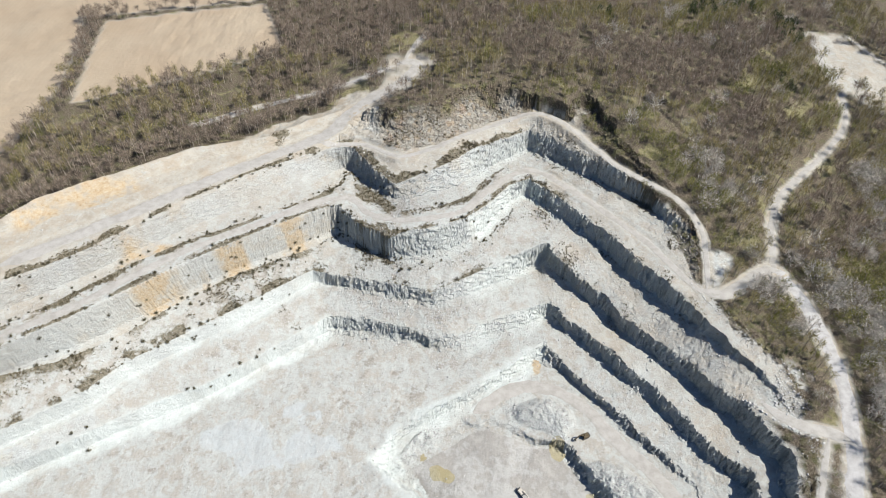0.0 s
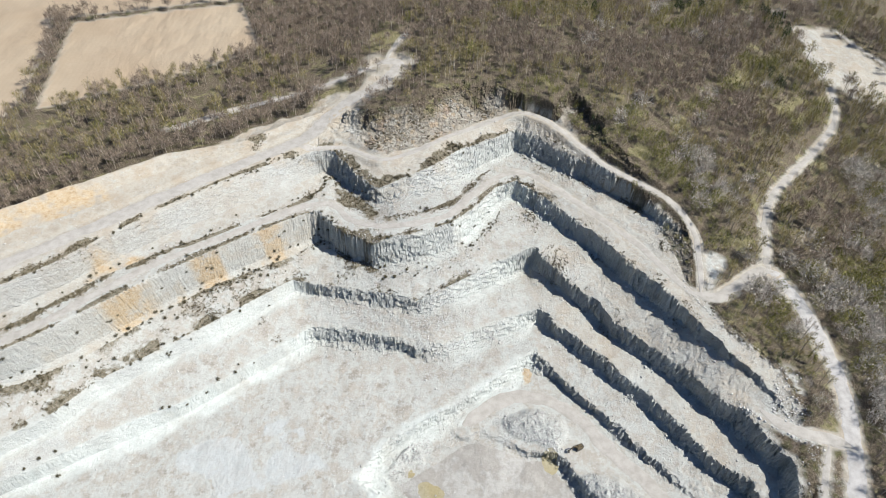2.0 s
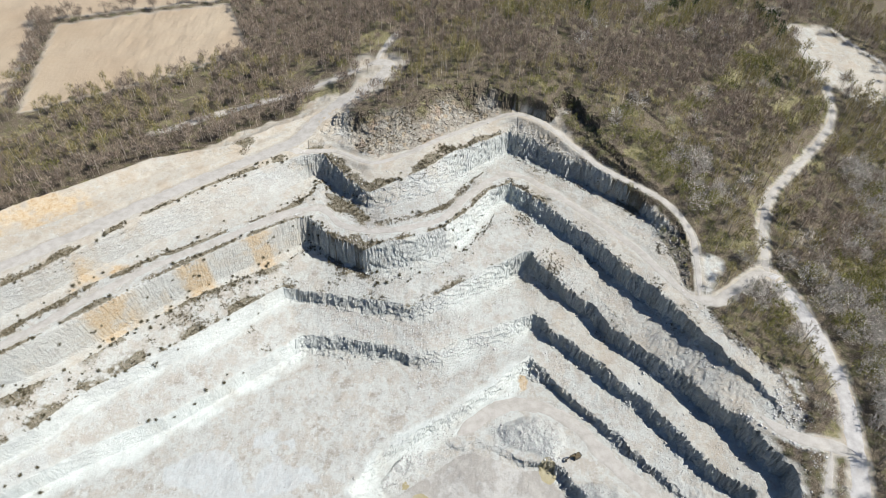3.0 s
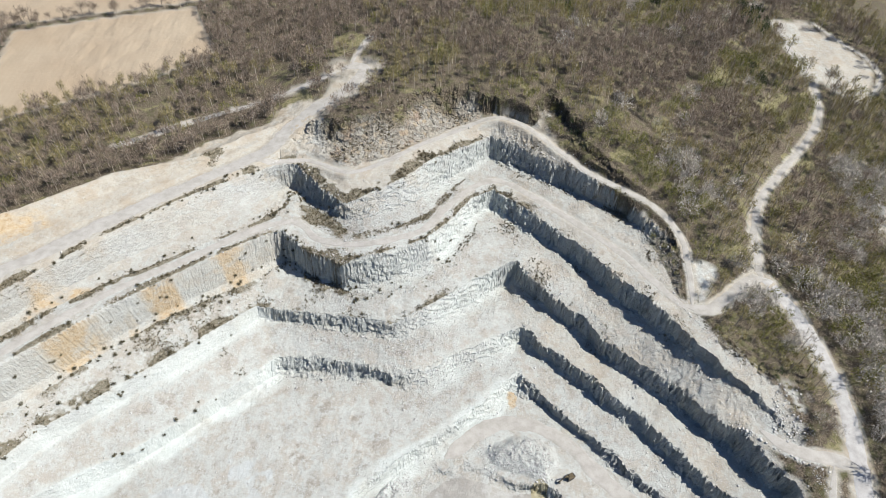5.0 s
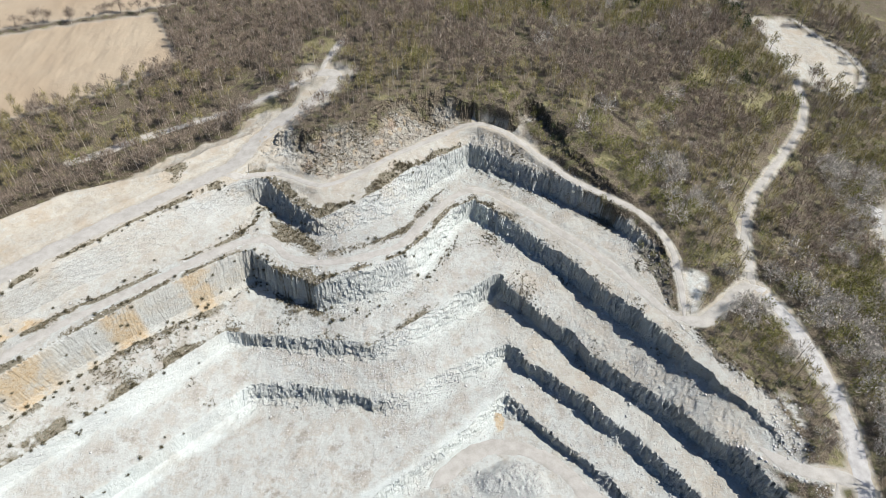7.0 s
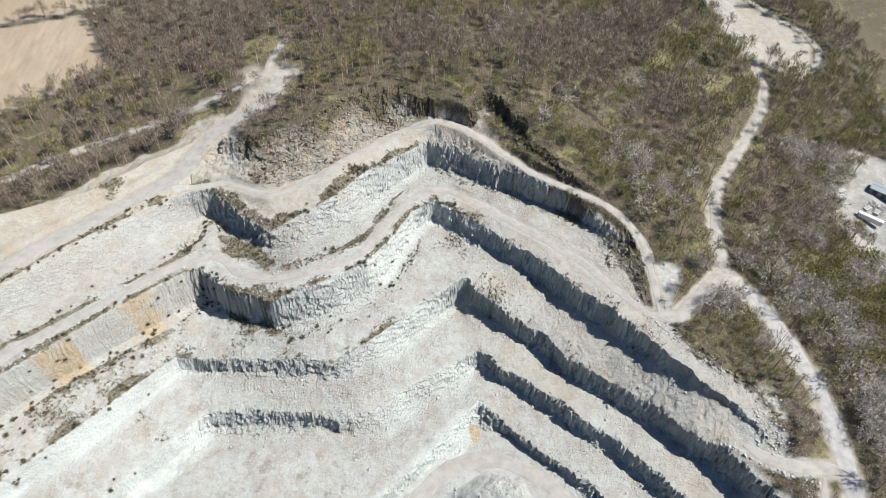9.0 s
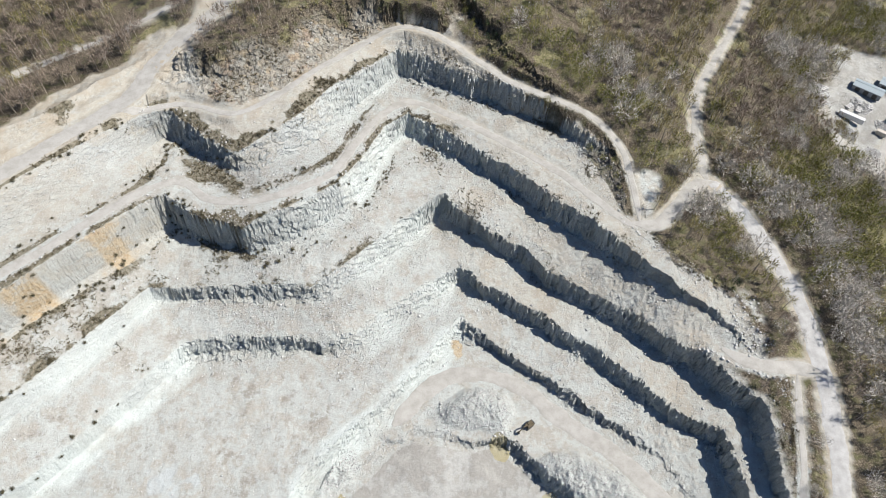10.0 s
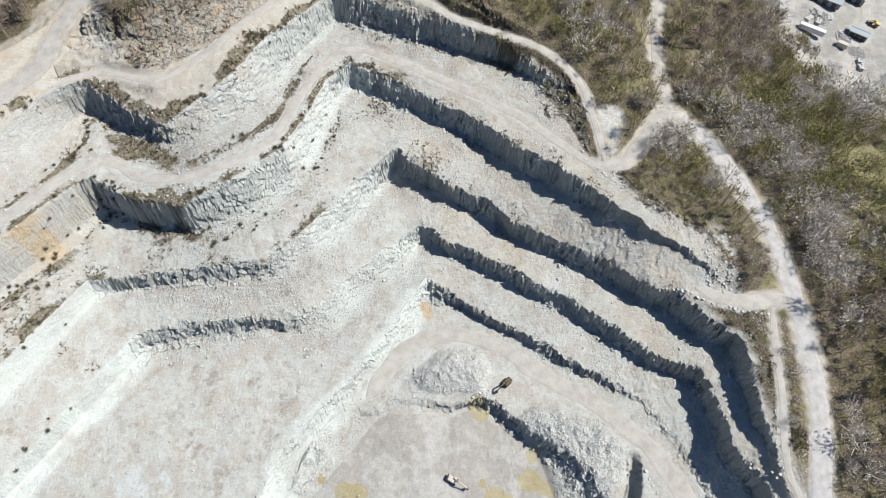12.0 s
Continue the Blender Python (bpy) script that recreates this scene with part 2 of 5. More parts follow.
# ---- numbers of the plan ----
ROADS = {
    "rim": (3.4, [(-74.1, 314.5), (-48.5, 317.7), (-31.4, 307.8), (-21.7, 306.6), (-5.9, 314.4), (13.8, 328.9), (31.1, 339.1), (50.7, 348.4), (67.5, 343.0), (87.1, 323.2), (97.0, 309.6), (108.5, 299.4), (119.5, 290.4), (128.6, 281.6), (135.5, 271.5), (138.6, 262.3), (138.2, 254.0), (137.2, 245.1), (135.6, 236.1), (133.6, 228.3)]),
    "plateau": (9, [(-202.0, 210.6), (-171.0, 236.0), (-135.0, 269.4), (-110.6, 290.6), (-86.4, 310.0), (-68.0, 323.7), (-60.4, 335.5), (-45.6, 352.5), (-28.4, 366.7), (-19.4, 382.9), (-22.0, 389.0), (-32.6, 387.6)]),
    "bench": (4.6, [(-192.7, 180.2), (-169.9, 196.2), (-147.2, 218.6), (-128.3, 236.1), (-99.2, 256.8), (-69.9, 277.4), (-52.1, 282.9), (-40.9, 271.6), (-25.8, 266.3), (-7.7, 267.8), (10.7, 275.9), (23.7, 294.1), (37.8, 311.4), (53.5, 318.0), (70.7, 305.4), (87.8, 286.7), (108.4, 261.8), (123.5, 236.0), (130.9, 225.3)]),
    "lane": (4.2, [(272.9, 471.3), (266.5, 425.0), (267.7, 402.5), (264.9, 381.7), (257.6, 365.4), (236.5, 341.0), (211.1, 315.2), (191.8, 295.1), (180.0, 274.3), (175.2, 255.3), (173.3, 241.8)]),
    "main": (8.2, [(172.1, 244.9), (177.1, 238.7), (183.7, 224.8), (186.7, 206.9), (187.8, 189.6), (185.6, 172.8), (180.5, 152.7), (173.8, 132.2), (165.1, 113.8), (156.5, 100.5), (148.9, 89.7), (140.0, 78.0), (128.0, 64.0)]),
    "connect": (6.5, [(129.7, 228.2), (140.8, 225.6), (155.3, 234.5), (167.1, 243.2), (175.5, 243.1)]),
    "south": (7, [(146.8, 170.5), (152.5, 164.3), (162.2, 159.1), (174.0, 156.6), (180.9, 151.3)]),
    "strip": (3.2, [(170.6, 154.5), (162.9, 139.7), (155.6, 124.5), (147.7, 110.7), (143.0, 99.8), (142.4, 91.6), (138.0, 82.0)]),
    "ramp": (8.5, [(16.9, 177.7), (28.7, 186.7), (40.6, 192.4), (50.5, 192.6), (62.3, 188.8), (74.0, 180.0), (83.5, 165.0), (94.8, 151.6), (103.0, 140.5), (109.2, 129.4), (112.6, 118.3), (114.4, 106.6), (115.4, 94.7)]),
    "woodtrack": (3.4, [(-150.0, 331.0), (-136.0, 338.5), (-121.0, 347.8), (-105.5, 355.3), (-86.3, 363.4), (-65.8, 369.9), (-49.1, 377.0), (-34.6, 386.0)]),
    "climb": (2.2, [(-27.0, 390.5), (-23.5, 405.0), (-14.6, 428.0)]),
    "edge": (2.0, [(302.4, 476.0), (309.7, 446.0), (317.8, 428.4), (319.2, 408.0), (307.1, 392.3), (296.6, 380.9)]),
    "clearing": (4.0, [(268.7, 406.0), (279.0, 420.0), (287.0, 440.0), (289.0, 462.0)]),
    "yard": (4.2, [(270.2, 300.7), (266.6, 286.2), (264.0, 270.8), (265.6, 254.8), (272.6, 244.3), (280.8, 229.8), (292.0, 214.0)]),
    "yard2": (6, [(273.6, 244.0), (279.2, 252.4), (294.3, 264.0), (305.0, 272.0), (316.3, 281.5), (328.4, 296.9)]),
}
AREAS = {
    "fieldA": [(-230, 349), (-240, 404), (-249, 454), (-195, 472), (-140, 488), (-114, 421), (-146, 395), (-194, 370)],
    "fieldB": [(-257, 281), (-248, 301), (-245, 323), (-245, 368), (-257, 435), (-269, 457), (-342, 453), (-381, 382)],
    "clear": [(276, 481), (292, 480), (301, 476), (305, 448), (312, 430), (315, 410), (305, 393), (295, 382), (285, 389), (276, 398), (268, 404), (267, 426), (269, 463)],
    "yard": [(283, 309), (270, 294), (268, 277), (270, 260), (273, 247), (287, 228), (324, 251), (367, 312), (305, 331)],
    "open": [(142, 250), (150, 248), (140, 233), (133, 227)],
    "rocks": [(162, 191), (172, 187), (168, 179), (158, 164), (148, 168), (150, 176)],
    "pile1": [(34, 180), (40, 185), (54, 186), (64, 180), (65, 171), (60, 165), (49, 169), (37, 174)],
    "pile3": [(-7, 170), (1, 166), (-1, 159), (-8, 158), (-14, 152), (-19, 153), (-15, 162)],
    "pile2": [(66, 152), (86, 152), (102, 139), (106, 128), (95, 117), (82, 113), (72, 121), (73, 137)],
}
HILL_EDGE = [(-210.4, 233.9, 65.0), (-201.4, 248.9, 65.0), (-185.2, 262.4, 64.0), (-160.1, 280.0, 63.0), (-139.2, 298.4, 61.0), (-102.3, 313.3, 59.0), (-82.9, 330.7, 58.0), (-64.5, 342.8, 58.0), (-49.5, 347.1, 60.0), (-40.6, 338.2, 64.0), (-28.1, 336.8, 66.0), (-10.0, 339.6, 67.0), (10.0, 357.6, 68.0), (27.5, 366.2, 68.0), (39.7, 362.2, 66.0), (51.3, 354.5, 65.5), (62.7, 348.3, 65.0), (71.8, 344.1, 64.0), (77.1, 352.6, 65.0), (85.1, 356.6, 65.5), (92.6, 350.3, 64.5), (98.2, 336.3, 60.5), (99.5, 323.8, 56.5), (107.6, 314.5, 55.0), (120.8, 292.1, 50.0), (133.5, 274.6, 45.0), (137.8, 257.6, 37.0), (138.1, 236.5, 33.5)]
HILL_FOOT = [(-206.5, 220.3, 59.0), (-192.6, 242.2, 59.0), (-172.5, 253.7, 58.0), (-152.6, 269.8, 57.0), (-130.8, 286.1, 56.0), (-98.7, 308.1, 55.0), (-75.6, 325.3, 56.0), (-56.2, 328.9, 56.0), (-45.4, 326.8, 55.0), (-31.9, 314.2, 54.0), (-23.6, 310.2, 54.0), (-6.0, 316.9, 54.0), (13.8, 330.6, 54.0), (31.2, 343.4, 53.0), (46.8, 348.8, 55.5), (53.7, 351.7, 57.0), (62.5, 346.4, 57.5), (72.8, 340.3, 57.0), (82.1, 344.8, 57.5), (87.1, 349.1, 58.0), (90.9, 338.2, 56.5), (93.9, 324.7, 54.0), (101.2, 311.3, 52.0), (118.8, 291.7, 49.0), (131.9, 275.7, 44.0), (135.9, 258.6, 36.0), (135.5, 234.9, 33.0)]
CREST_1 = [(-198.3, 202.2, 57.0), (-182.5, 212.1, 57.0), (-166.8, 224.7, 57.0), (-151.9, 242.0, 56.0), (-132.9, 261.6, 55.0), (-109.2, 283.6, 54.0), (-79.5, 306.0, 52.0), (-58.1, 318.4, 51.0), (-52.4, 314.5, 50.0), (-42.5, 302.4, 49.0), (-33.7, 292.8, 48.0), (-26.5, 288.4, 47.0), (-13.2, 294.1, 50.0), (0.8, 301.2, 52.0), (14.3, 314.4, 52.0), (30.6, 325.8, 51.0), (51.3, 340.5, 49.0), (66.8, 331.5, 47.5), (83.5, 316.8, 46.5), (101.3, 303.5, 45.0), (114.5, 287.8, 44.0), (122.6, 277.0, 42.5), (128.6, 273.2, 41.0), (132.6, 264.0, 38.0), (134.0, 254.0, 36.0), (132.4, 244.0, 34.6), (129.5, 235.8, 33.6)]
TOE_1 = [(-194.9, 185.1, 46.0), (-176.6, 200.2, 46.0), (-152.2, 225.1, 45.0), (-130.3, 242.9, 44.0), (-100.3, 262.0, 43.0), (-70.7, 282.6, 42.0), (-59.2, 295.7, 40.0), (-56.2, 310.2, 38.0), (-45.9, 296.6, 38.0), (-36.3, 287.0, 38.0), (-26.8, 278.5, 39.0), (-18.7, 273.8, 41.0), (1.3, 279.1, 41.0), (14.0, 290.1, 39.0), (24.3, 309.3, 36.0), (38.4, 322.2, 36.0), (51.1, 336.3, 36.0), (67.4, 322.7, 36.0), (84.6, 311.5, 36.0), (102.5, 299.2, 36.0), (116.0, 286.0, 36.0), (121.6, 275.6, 36.0), (124.4, 266.0, 35.0), (125.4, 254.0, 34.0), (126.6, 244.0, 33.3), (127.6, 236.0, 33.0)]
CREST_2 = [(-190.6, 175.5, 45.0), (-170.1, 190.4, 45.0), (-144.8, 211.8, 45.0), (-126.2, 229.2, 44.0), (-97.9, 251.3, 43.0), (-69.0, 271.4, 42.0), (-59.1, 277.0, 41.0), (-56.3, 273.6, 40.0), (-43.7, 262.3, 40.0), (-27.9, 253.3, 40.0), (-20.4, 256.8, 41.0), (-7.5, 260.7, 41.0), (10.6, 268.6, 40.0), (24.0, 283.3, 38.0), (37.5, 304.2, 35.0), (50.3, 311.6, 34.5), (66.7, 296.5, 33.0), (86.0, 273.3, 33.0), (100.5, 251.1, 33.0), (115.1, 229.2, 34.0), (124.6, 215.4, 33.0), (129.2, 202.8, 33.0), (138.7, 193.5, 30.0), (147.2, 184.6, 27.0), (152.3, 177.3, 24.0)]
TOE_2 = [(-195.8, 170.7, 29.0), (-174.9, 179.5, 28.0), (-154.6, 192.9, 27.0), (-135.4, 214.7, 25.0), (-112.4, 234.7, 25.0), (-94.4, 246.3, 24.5), (-73.8, 258.5, 24.0), (-58.2, 271.5, 24.0), (-44.8, 262.0, 24.0), (-27.6, 251.0, 24.5), (-12.8, 248.2, 24.5), (4.0, 252.0, 25.0), (20.0, 264.2, 26.0), (30.4, 279.5, 26.0), (40.0, 295.5, 25.0), (49.1, 306.3, 24.0), (69.7, 283.2, 24.0), (86.5, 264.2, 23.0), (83.8, 271.1, 22.0), (100.3, 246.3, 22.0), (114.2, 225.7, 23.0), (130.3, 203.3, 26.0), (142.9, 188.9, 25.0), (151.9, 177.3, 22.0)]
CREST_3 = [(-187.7, 148.0, 22.0), (-159.7, 168.3, 22.0), (-148.2, 184.5, 21.0), (-124.4, 202.3, 21.0), (-101.1, 220.9, 21.0), (-83.8, 235.3, 21.0), (-69.8, 246.2, 21.0), (-55.1, 242.6, 21.0), (-36.8, 240.0, 20.0), (-18.6, 236.6, 20.0), (-4.2, 233.9, 19.0), (5.2, 238.8, 21.0), (20.3, 247.3, 22.0), (35.9, 257.4, 23.0), (56.9, 268.0, 24.0), (65.8, 256.0, 22.0), (74.7, 245.4, 20.0), (87.1, 231.6, 19.0), (94.8, 219.6, 18.0), (108.6, 205.7, 18.0), (118.7, 195.5, 18.0), (131.9, 178.6, 19.0), (139.3, 170.5, 20.0), (145.0, 159.2, 20.0), (151.7, 147.4, 20.0), (150.4, 136.3, 19.0), (146.7, 122.7, 18.0), (143.2, 109.4, 17.5), (140.5, 99.3, 16.5)]
TOE_3 = [(-188.3, 141.7, 14.0), (-160.0, 161.5, 14.0), (-141.4, 181.5, 14.0), (-121.8, 196.7, 14.0), (-102.4, 208.3, 14.0), (-83.0, 225.4, 14.0), (-66.4, 242.4, 14.0), (-49.2, 239.3, 14.0), (-27.6, 232.9, 13.0), (-6.4, 228.5, 13.0), (14.4, 231.0, 13.0), (36.3, 245.4, 11.0), (53.3, 261.6, 10.0), (55.2, 265.3, 12.0), (65.4, 254.6, 11.5), (74.5, 243.9, 11.0), (88.5, 226.2, 9.0), (98.0, 212.0, 9.0), (108.2, 200.7, 9.0), (124.6, 181.7, 8.0), (139.4, 162.5, 8.0), (150.8, 148.6, 9.5), (147.4, 138.4, 9.5), (145.2, 128.0, 9.8), (143.4, 118.0, 10.8), (142.4, 109.0, 13.5), (139.6, 98.6, 14.5)]
CREST_4 = [(-188.3, 137.0, 9.0), (-168.8, 148.0, 9.0), (-136.3, 169.8, 9.0), (-113.0, 180.8, 9.0), (-94.7, 194.9, 9.0), (-75.4, 212.1, 9.0), (-59.2, 224.4, 9.0), (-41.9, 224.2, 9.0), (-26.8, 220.9, 9.0), (-11.9, 216.9, 8.0), (-5.9, 213.5, 6.0), (5.7, 216.0, 8.0), (20.5, 223.0, 8.0), (41.8, 232.0, 9.0), (58.2, 236.8, 9.0), (68.3, 226.2, 9.0), (77.0, 216.2, 9.0), (86.1, 207.6, 9.0), (93.9, 196.8, 9.0), (102.5, 187.8, 8.0), (111.5, 175.7, 8.0), (117.2, 167.4, 8.0), (124.2, 156.9, 7.0), (132.2, 147.3, 8.0), (139.8, 142.8, 8.5), (138.5, 135.2, 8.5), (137.4, 128.6, 8.5), (135.6, 120.4, 9.5), (134.0, 114.5, 10.5), (135.0, 106.0, 11.5), (136.6, 101.5, 12.0), (136.5, 96.0, 12.5)]
TOE_4 = [(-189.9, 132.6, 1.0), (-170.7, 144.7, 1.0), (-126.7, 165.5, 1.0), (-111.5, 177.7, 1.0), (-90.3, 193.8, 1.0), (-68.8, 209.3, 1.0), (-56.9, 218.7, 1.0), (-38.7, 216.3, 1.0), (-23.8, 215.3, 1.0), (-7.4, 212.1, 1.0), (11.8, 203.4, 1.0), (29.7, 216.4, 1.0), (48.0, 221.7, 1.0), (57.7, 233.9, 1.0), (67.2, 222.2, 1.0), (76.3, 212.6, 1.0), (85.1, 202.7, 1.0), (94.8, 189.9, 1.0), (101.2, 181.9, 1.0), (110.8, 169.9, 0.0), (116.4, 161.2, -0.0), (123.7, 151.4, 0.0), (130.0, 146.0, -0.5), (136.6, 140.6, -1.0), (135.4, 135.0, -1.0), (134.4, 128.4, -1.0), (133.0, 120.5, -1.0), (131.2, 113.8, 0.0), (132.2, 105.6, 1.0), (133.6, 100.5, 1.5), (133.6, 94.0, 2.0)]
CREST_5 = [(-9.5, 131.4, 2.0), (-21.0, 139.2, 2.0), (-31.6, 149.5, 1.0), (-17.2, 166.5, 1.0), (-2.4, 176.5, 1.0), (7.8, 182.6, 1.0), (24.2, 193.7, 1.0), (36.1, 202.3, 1.0), (47.5, 212.4, 1.0), (54.4, 217.0, 1.0), (61.6, 206.8, 0.4), (70.2, 196.5, 0.0), (78.6, 186.7, -0.2), (86.7, 176.7, -0.3), (94.5, 166.9, -0.5), (102.7, 158.5, -1.0), (107.3, 152.9, -1.6), (112.9, 145.4, -2.8), (118.0, 138.0, -3.2), (121.5, 122.0, -3.2), (123.5, 102.6, -3.2)]
TOE_5 = [(0.3, 134.7, -5.0), (-11.4, 142.7, -5.0), (-19.7, 152.0, -5.0), (-10.2, 165.2, -5.0), (2.6, 173.9, -5.0), (15.7, 181.4, -5.0), (29.9, 190.7, -5.0), (42.3, 199.8, -5.0), (51.8, 208.6, -5.0), (59.8, 205.0, -5.0), (68.4, 194.8, -5.0), (76.9, 185.0, -5.0), (85.0, 175.0, -5.0), (92.9, 165.2, -4.8), (101.1, 156.9, -4.5), (105.9, 151.5, -4.2), (111.8, 144.4, -3.8), (116.6, 137.4, -3.6), (119.8, 122.0, -3.6), (121.6, 103.0, -3.6)]
CREST_6 = [(-17.6, 151.3, -6.8), (-0.9, 164.6, -6.6), (15.9, 174.1, -6.2), (25.4, 176.0, -5.9), (35.4, 171.5, -5.6), (46.9, 164.8, -5.0), (58.5, 163.7, -4.0), (66.7, 153.3, -4.0), (74.4, 141.7, -4.0), (82.1, 133.2, -4.0), (87.2, 122.4, -4.0), (88.8, 114.2, -4.0)]
TOE_6 = [(-12.2, 149.5, -8.0), (5.9, 161.0, -7.8), (17.1, 168.6, -7.4), (24.2, 169.2, -7.0), (33.3, 166.3, -7.0), (45.7, 161.1, -8.5), (56.5, 161.3, -9.0), (63.7, 151.3, -9.5), (70.9, 139.4, -9.5), (75.8, 129.5, -9.5), (77.8, 119.0, -9.5)]

LINES = [HILL_EDGE, HILL_FOOT, CREST_1, TOE_1, CREST_2, TOE_2, CREST_3, TOE_3, CREST_4, TOE_4, CREST_5, TOE_5, CREST_6, TOE_6]
# where the upper benches have run out, their lines go on beside the edge of the one below
TAIL = [(136, 222, 33), (141, 207, 32), (151, 197, 29), (160, 186, 26), (165, 172, 23), (163, 152, 21), (160, 134, 19), (154, 112, 18), (150, 85, 16)]
for n, off in ((0, 5.0), (1, 3.8), (2, 2.6), (3, 1.4)):
    LINES[n] = LINES[n] + [(x + off - 2.5, y + off * 0.4, z) for x, y, z in TAIL]
for n, off in ((4, 2.0), (5, 1.0)):
    LINES[n] = LINES[n] + [(157 + off, 166 + off, 21.5), (155.5 + off, 148, 20.5), (153 + off, 136, 19.5), (150 + off, 122, 18.5), (146 + off, 110, 17.5), (143 + off, 98, 16.5)]


def extended(n, line):
    """The line with its ends led out of the place on the south-west and the south."""
    x, y, z = line[0]
    u, v, w = line[-1]
    if n < 10:
        first = [(x - 700, y - 470 - 3 * n, z), (x - 130, y - 85 - n, z)]
    else:
        z = -8.0 if n == 12 else z
        first = [(x + 40 + 6 * (n - 10), y - 300, z), (x + 14 + 4 * (n - 10), y - 40, z)]
    return np.array(first + list(line) + [(u - 3, v - 60, w), (u - 6 - 2 * n, v - 500, w)], float)


LINES = [extended(n, line) for n, line in enumerate(LINES)]


def hash_noise(x, y, scale, seed):
    """Smooth lattice noise in -1..1."""
    x, y = x * scale, y * scale
    i, j = np.floor(x).astype(np.int64), np.floor(y).astype(np.int64)
    u, v = x - i, y - j
    u, v = u * u * (3 - 2 * u), v * v * (3 - 2 * v)

    def at(a, b):
        h = (a * 374761393 + b * 668265263 + seed * 974634777) & 0xFFFFFFFF
        h = ((h ^ (h >> 13)) * 1274126177) & 0xFFFFFFFF
        h = ((h ^ (h >> 16)) * 2246822519) & 0xFFFFFFFF
        return (h >> 8) / float(1 << 24) * 2 - 1

    return (at(i, j) * (1 - u) + at(i + 1, j) * u) * (1 - v) + (at(i, j + 1) * (1 - u) + at(i + 1, j + 1) * u) * v


def fbm(x, y, scale, seed, octaves=4, gain=0.5):
    total, amp = 0 * x, 1.0
    for o in range(octaves):
        total = total + amp * hash_noise(x, y, scale * 2**o, seed + o)
        amp *= gain
    return total


def to_line(x, y, line):
    """Distance to a line, and its height at the nearest place."""
    best, height, weight = np.full(x.shape, 1e9), np.zeros(x.shape), np.zeros(x.shape)
    for (ax, ay, az), (bx, by, bz) in zip(line[:-1], line[1:]):
        dx, dy = bx - ax, by - ay
        s = np.clip(((x - ax) * dx + (y - ay) * dy) / (dx * dx + dy * dy), 0, 1)
        d = np.hypot(x - ax - s * dx, y - ay - s * dy)
        best = np.minimum(best, d)
        w = 1.0 / (d * d + 0.6) ** 2
        height, weight = height + w * (az + s * (bz - az)), weight + w
    return best, height / weight


def inside(x, y, ring):
    """Which points lie in a closed ring."""
    hit = np.zeros(x.shape, bool)
    pts = [(p[0], p[1]) for p in ring]
    for (ax, ay), (bx, by) in zip(pts, pts[1:] + pts[:1]):
        if ay == by:
            continue
        cross = ((ay > y) != (by > y)) & (x < (bx - ax) * (y - ay) / (by - ay) + ax)
        hit ^= cross
    return hit


def to_ring(x, y, ring):
    """Distance to a ring, negative inside it."""
    pts = np.array([(p[0], p[1], 0.0) for p in list(ring) + [ring[0]]])
    d, _ = to_line(x, y, pts)
    return np.where(inside(x, y, ring), -d, d)


# heights of the land round the quarry
LAND = [(-111, 424, 56), (-250, 330, 55), (-300, 420, 56), (-180, 470, 56), (-150, 330, 53), (-215, 290, 53), (-110, 335, 54), (-300, 260, 56), (-13, 392, 65), (40, 395, 72), (110, 380, 70),
        (160, 330, 58), (170, 300, 50), (150, 262, 40), (180, 241, 31), (228, 344, 45), (272, 402, 46), (280, 440, 48), (200, 430, 62), (190, 203, 25), (185, 168, 18),
        (167, 115, 12), (215, 172, 17), (215, 240, 24), (240, 290, 24), (262, 285, 15), (285, 260, 13), (310, 270, 13), (300, 330, 16), (265, 340, 34), (300, 200, 11),
        (240, 120, 10), (170, 185, 24)]
FAR = [(0, 700, 62), (300, 700, 50), (-400, 700, 56), (500, 300, 20), (450, 100, 8), (200, -100, 6), (-600, 200, 52)]


def land(x, y):
    total, weight = 0 * x, 0 * x + 1e-12
    for pts, spread in ((LAND, 34.0), (FAR, 170.0)):
        for px, py, pz in pts:
            r = (x - px) ** 2 + (y - py) ** 2
            w = np.exp(-r / (2 * spread**2)) * (1.0 if spread < 100 else 0.05) + 3e2 / (r + 9e3) ** 1.5 * 1e-2
            total, weight = total + w * pz, weight + w
    return total / weight


def soft(d, inner, outer):
    """1 within inner, 0 beyond outer."""
    return np.clip((outer - d) / (outer - inner), 0, 1)


TRENCH = np.array([(105, 128, 0.0), (103, 124.5, 1.8), (101.6, 120, 4.0), (99.5, 115.5, 5.0), (94.5, 110, 5.0), (90, 100, 5.0)])
ORDER = []
for line in LINES:
    ORDER.append([tuple(p) for p in line] + [(-900.0, -900.0, 0.0)])


def blocks(x, y, size, seed):
    """Broken blocks: each cell of a jittered lattice has one value in -1..1."""
    x, y = x / size, y / size
    i, j = np.floor(x), np.floor(y)
    best, value = np.full(x.shape, 9.0), np.zeros(x.shape)
    for a in (-1, 0, 1):
        for b in (-1, 0, 1):
            ci, cj = i + a, j + b
            h = np.sin(ci * 127.1 + cj * 311.7 + seed * 17.3) * 43758.5453
            k = np.sin(ci * 269.5 + cj * 183.3 + seed * 31.9) * 24634.6345
            u, v = h - np.floor(h), k - np.floor(k)
            d = (ci + u - x) ** 2 + (cj + v - y) ** 2
            near = d < best
            best = np.where(near, d, best)
            value = np.where(near, (u + v) % 1.0 * 2 - 1, value)
    return value


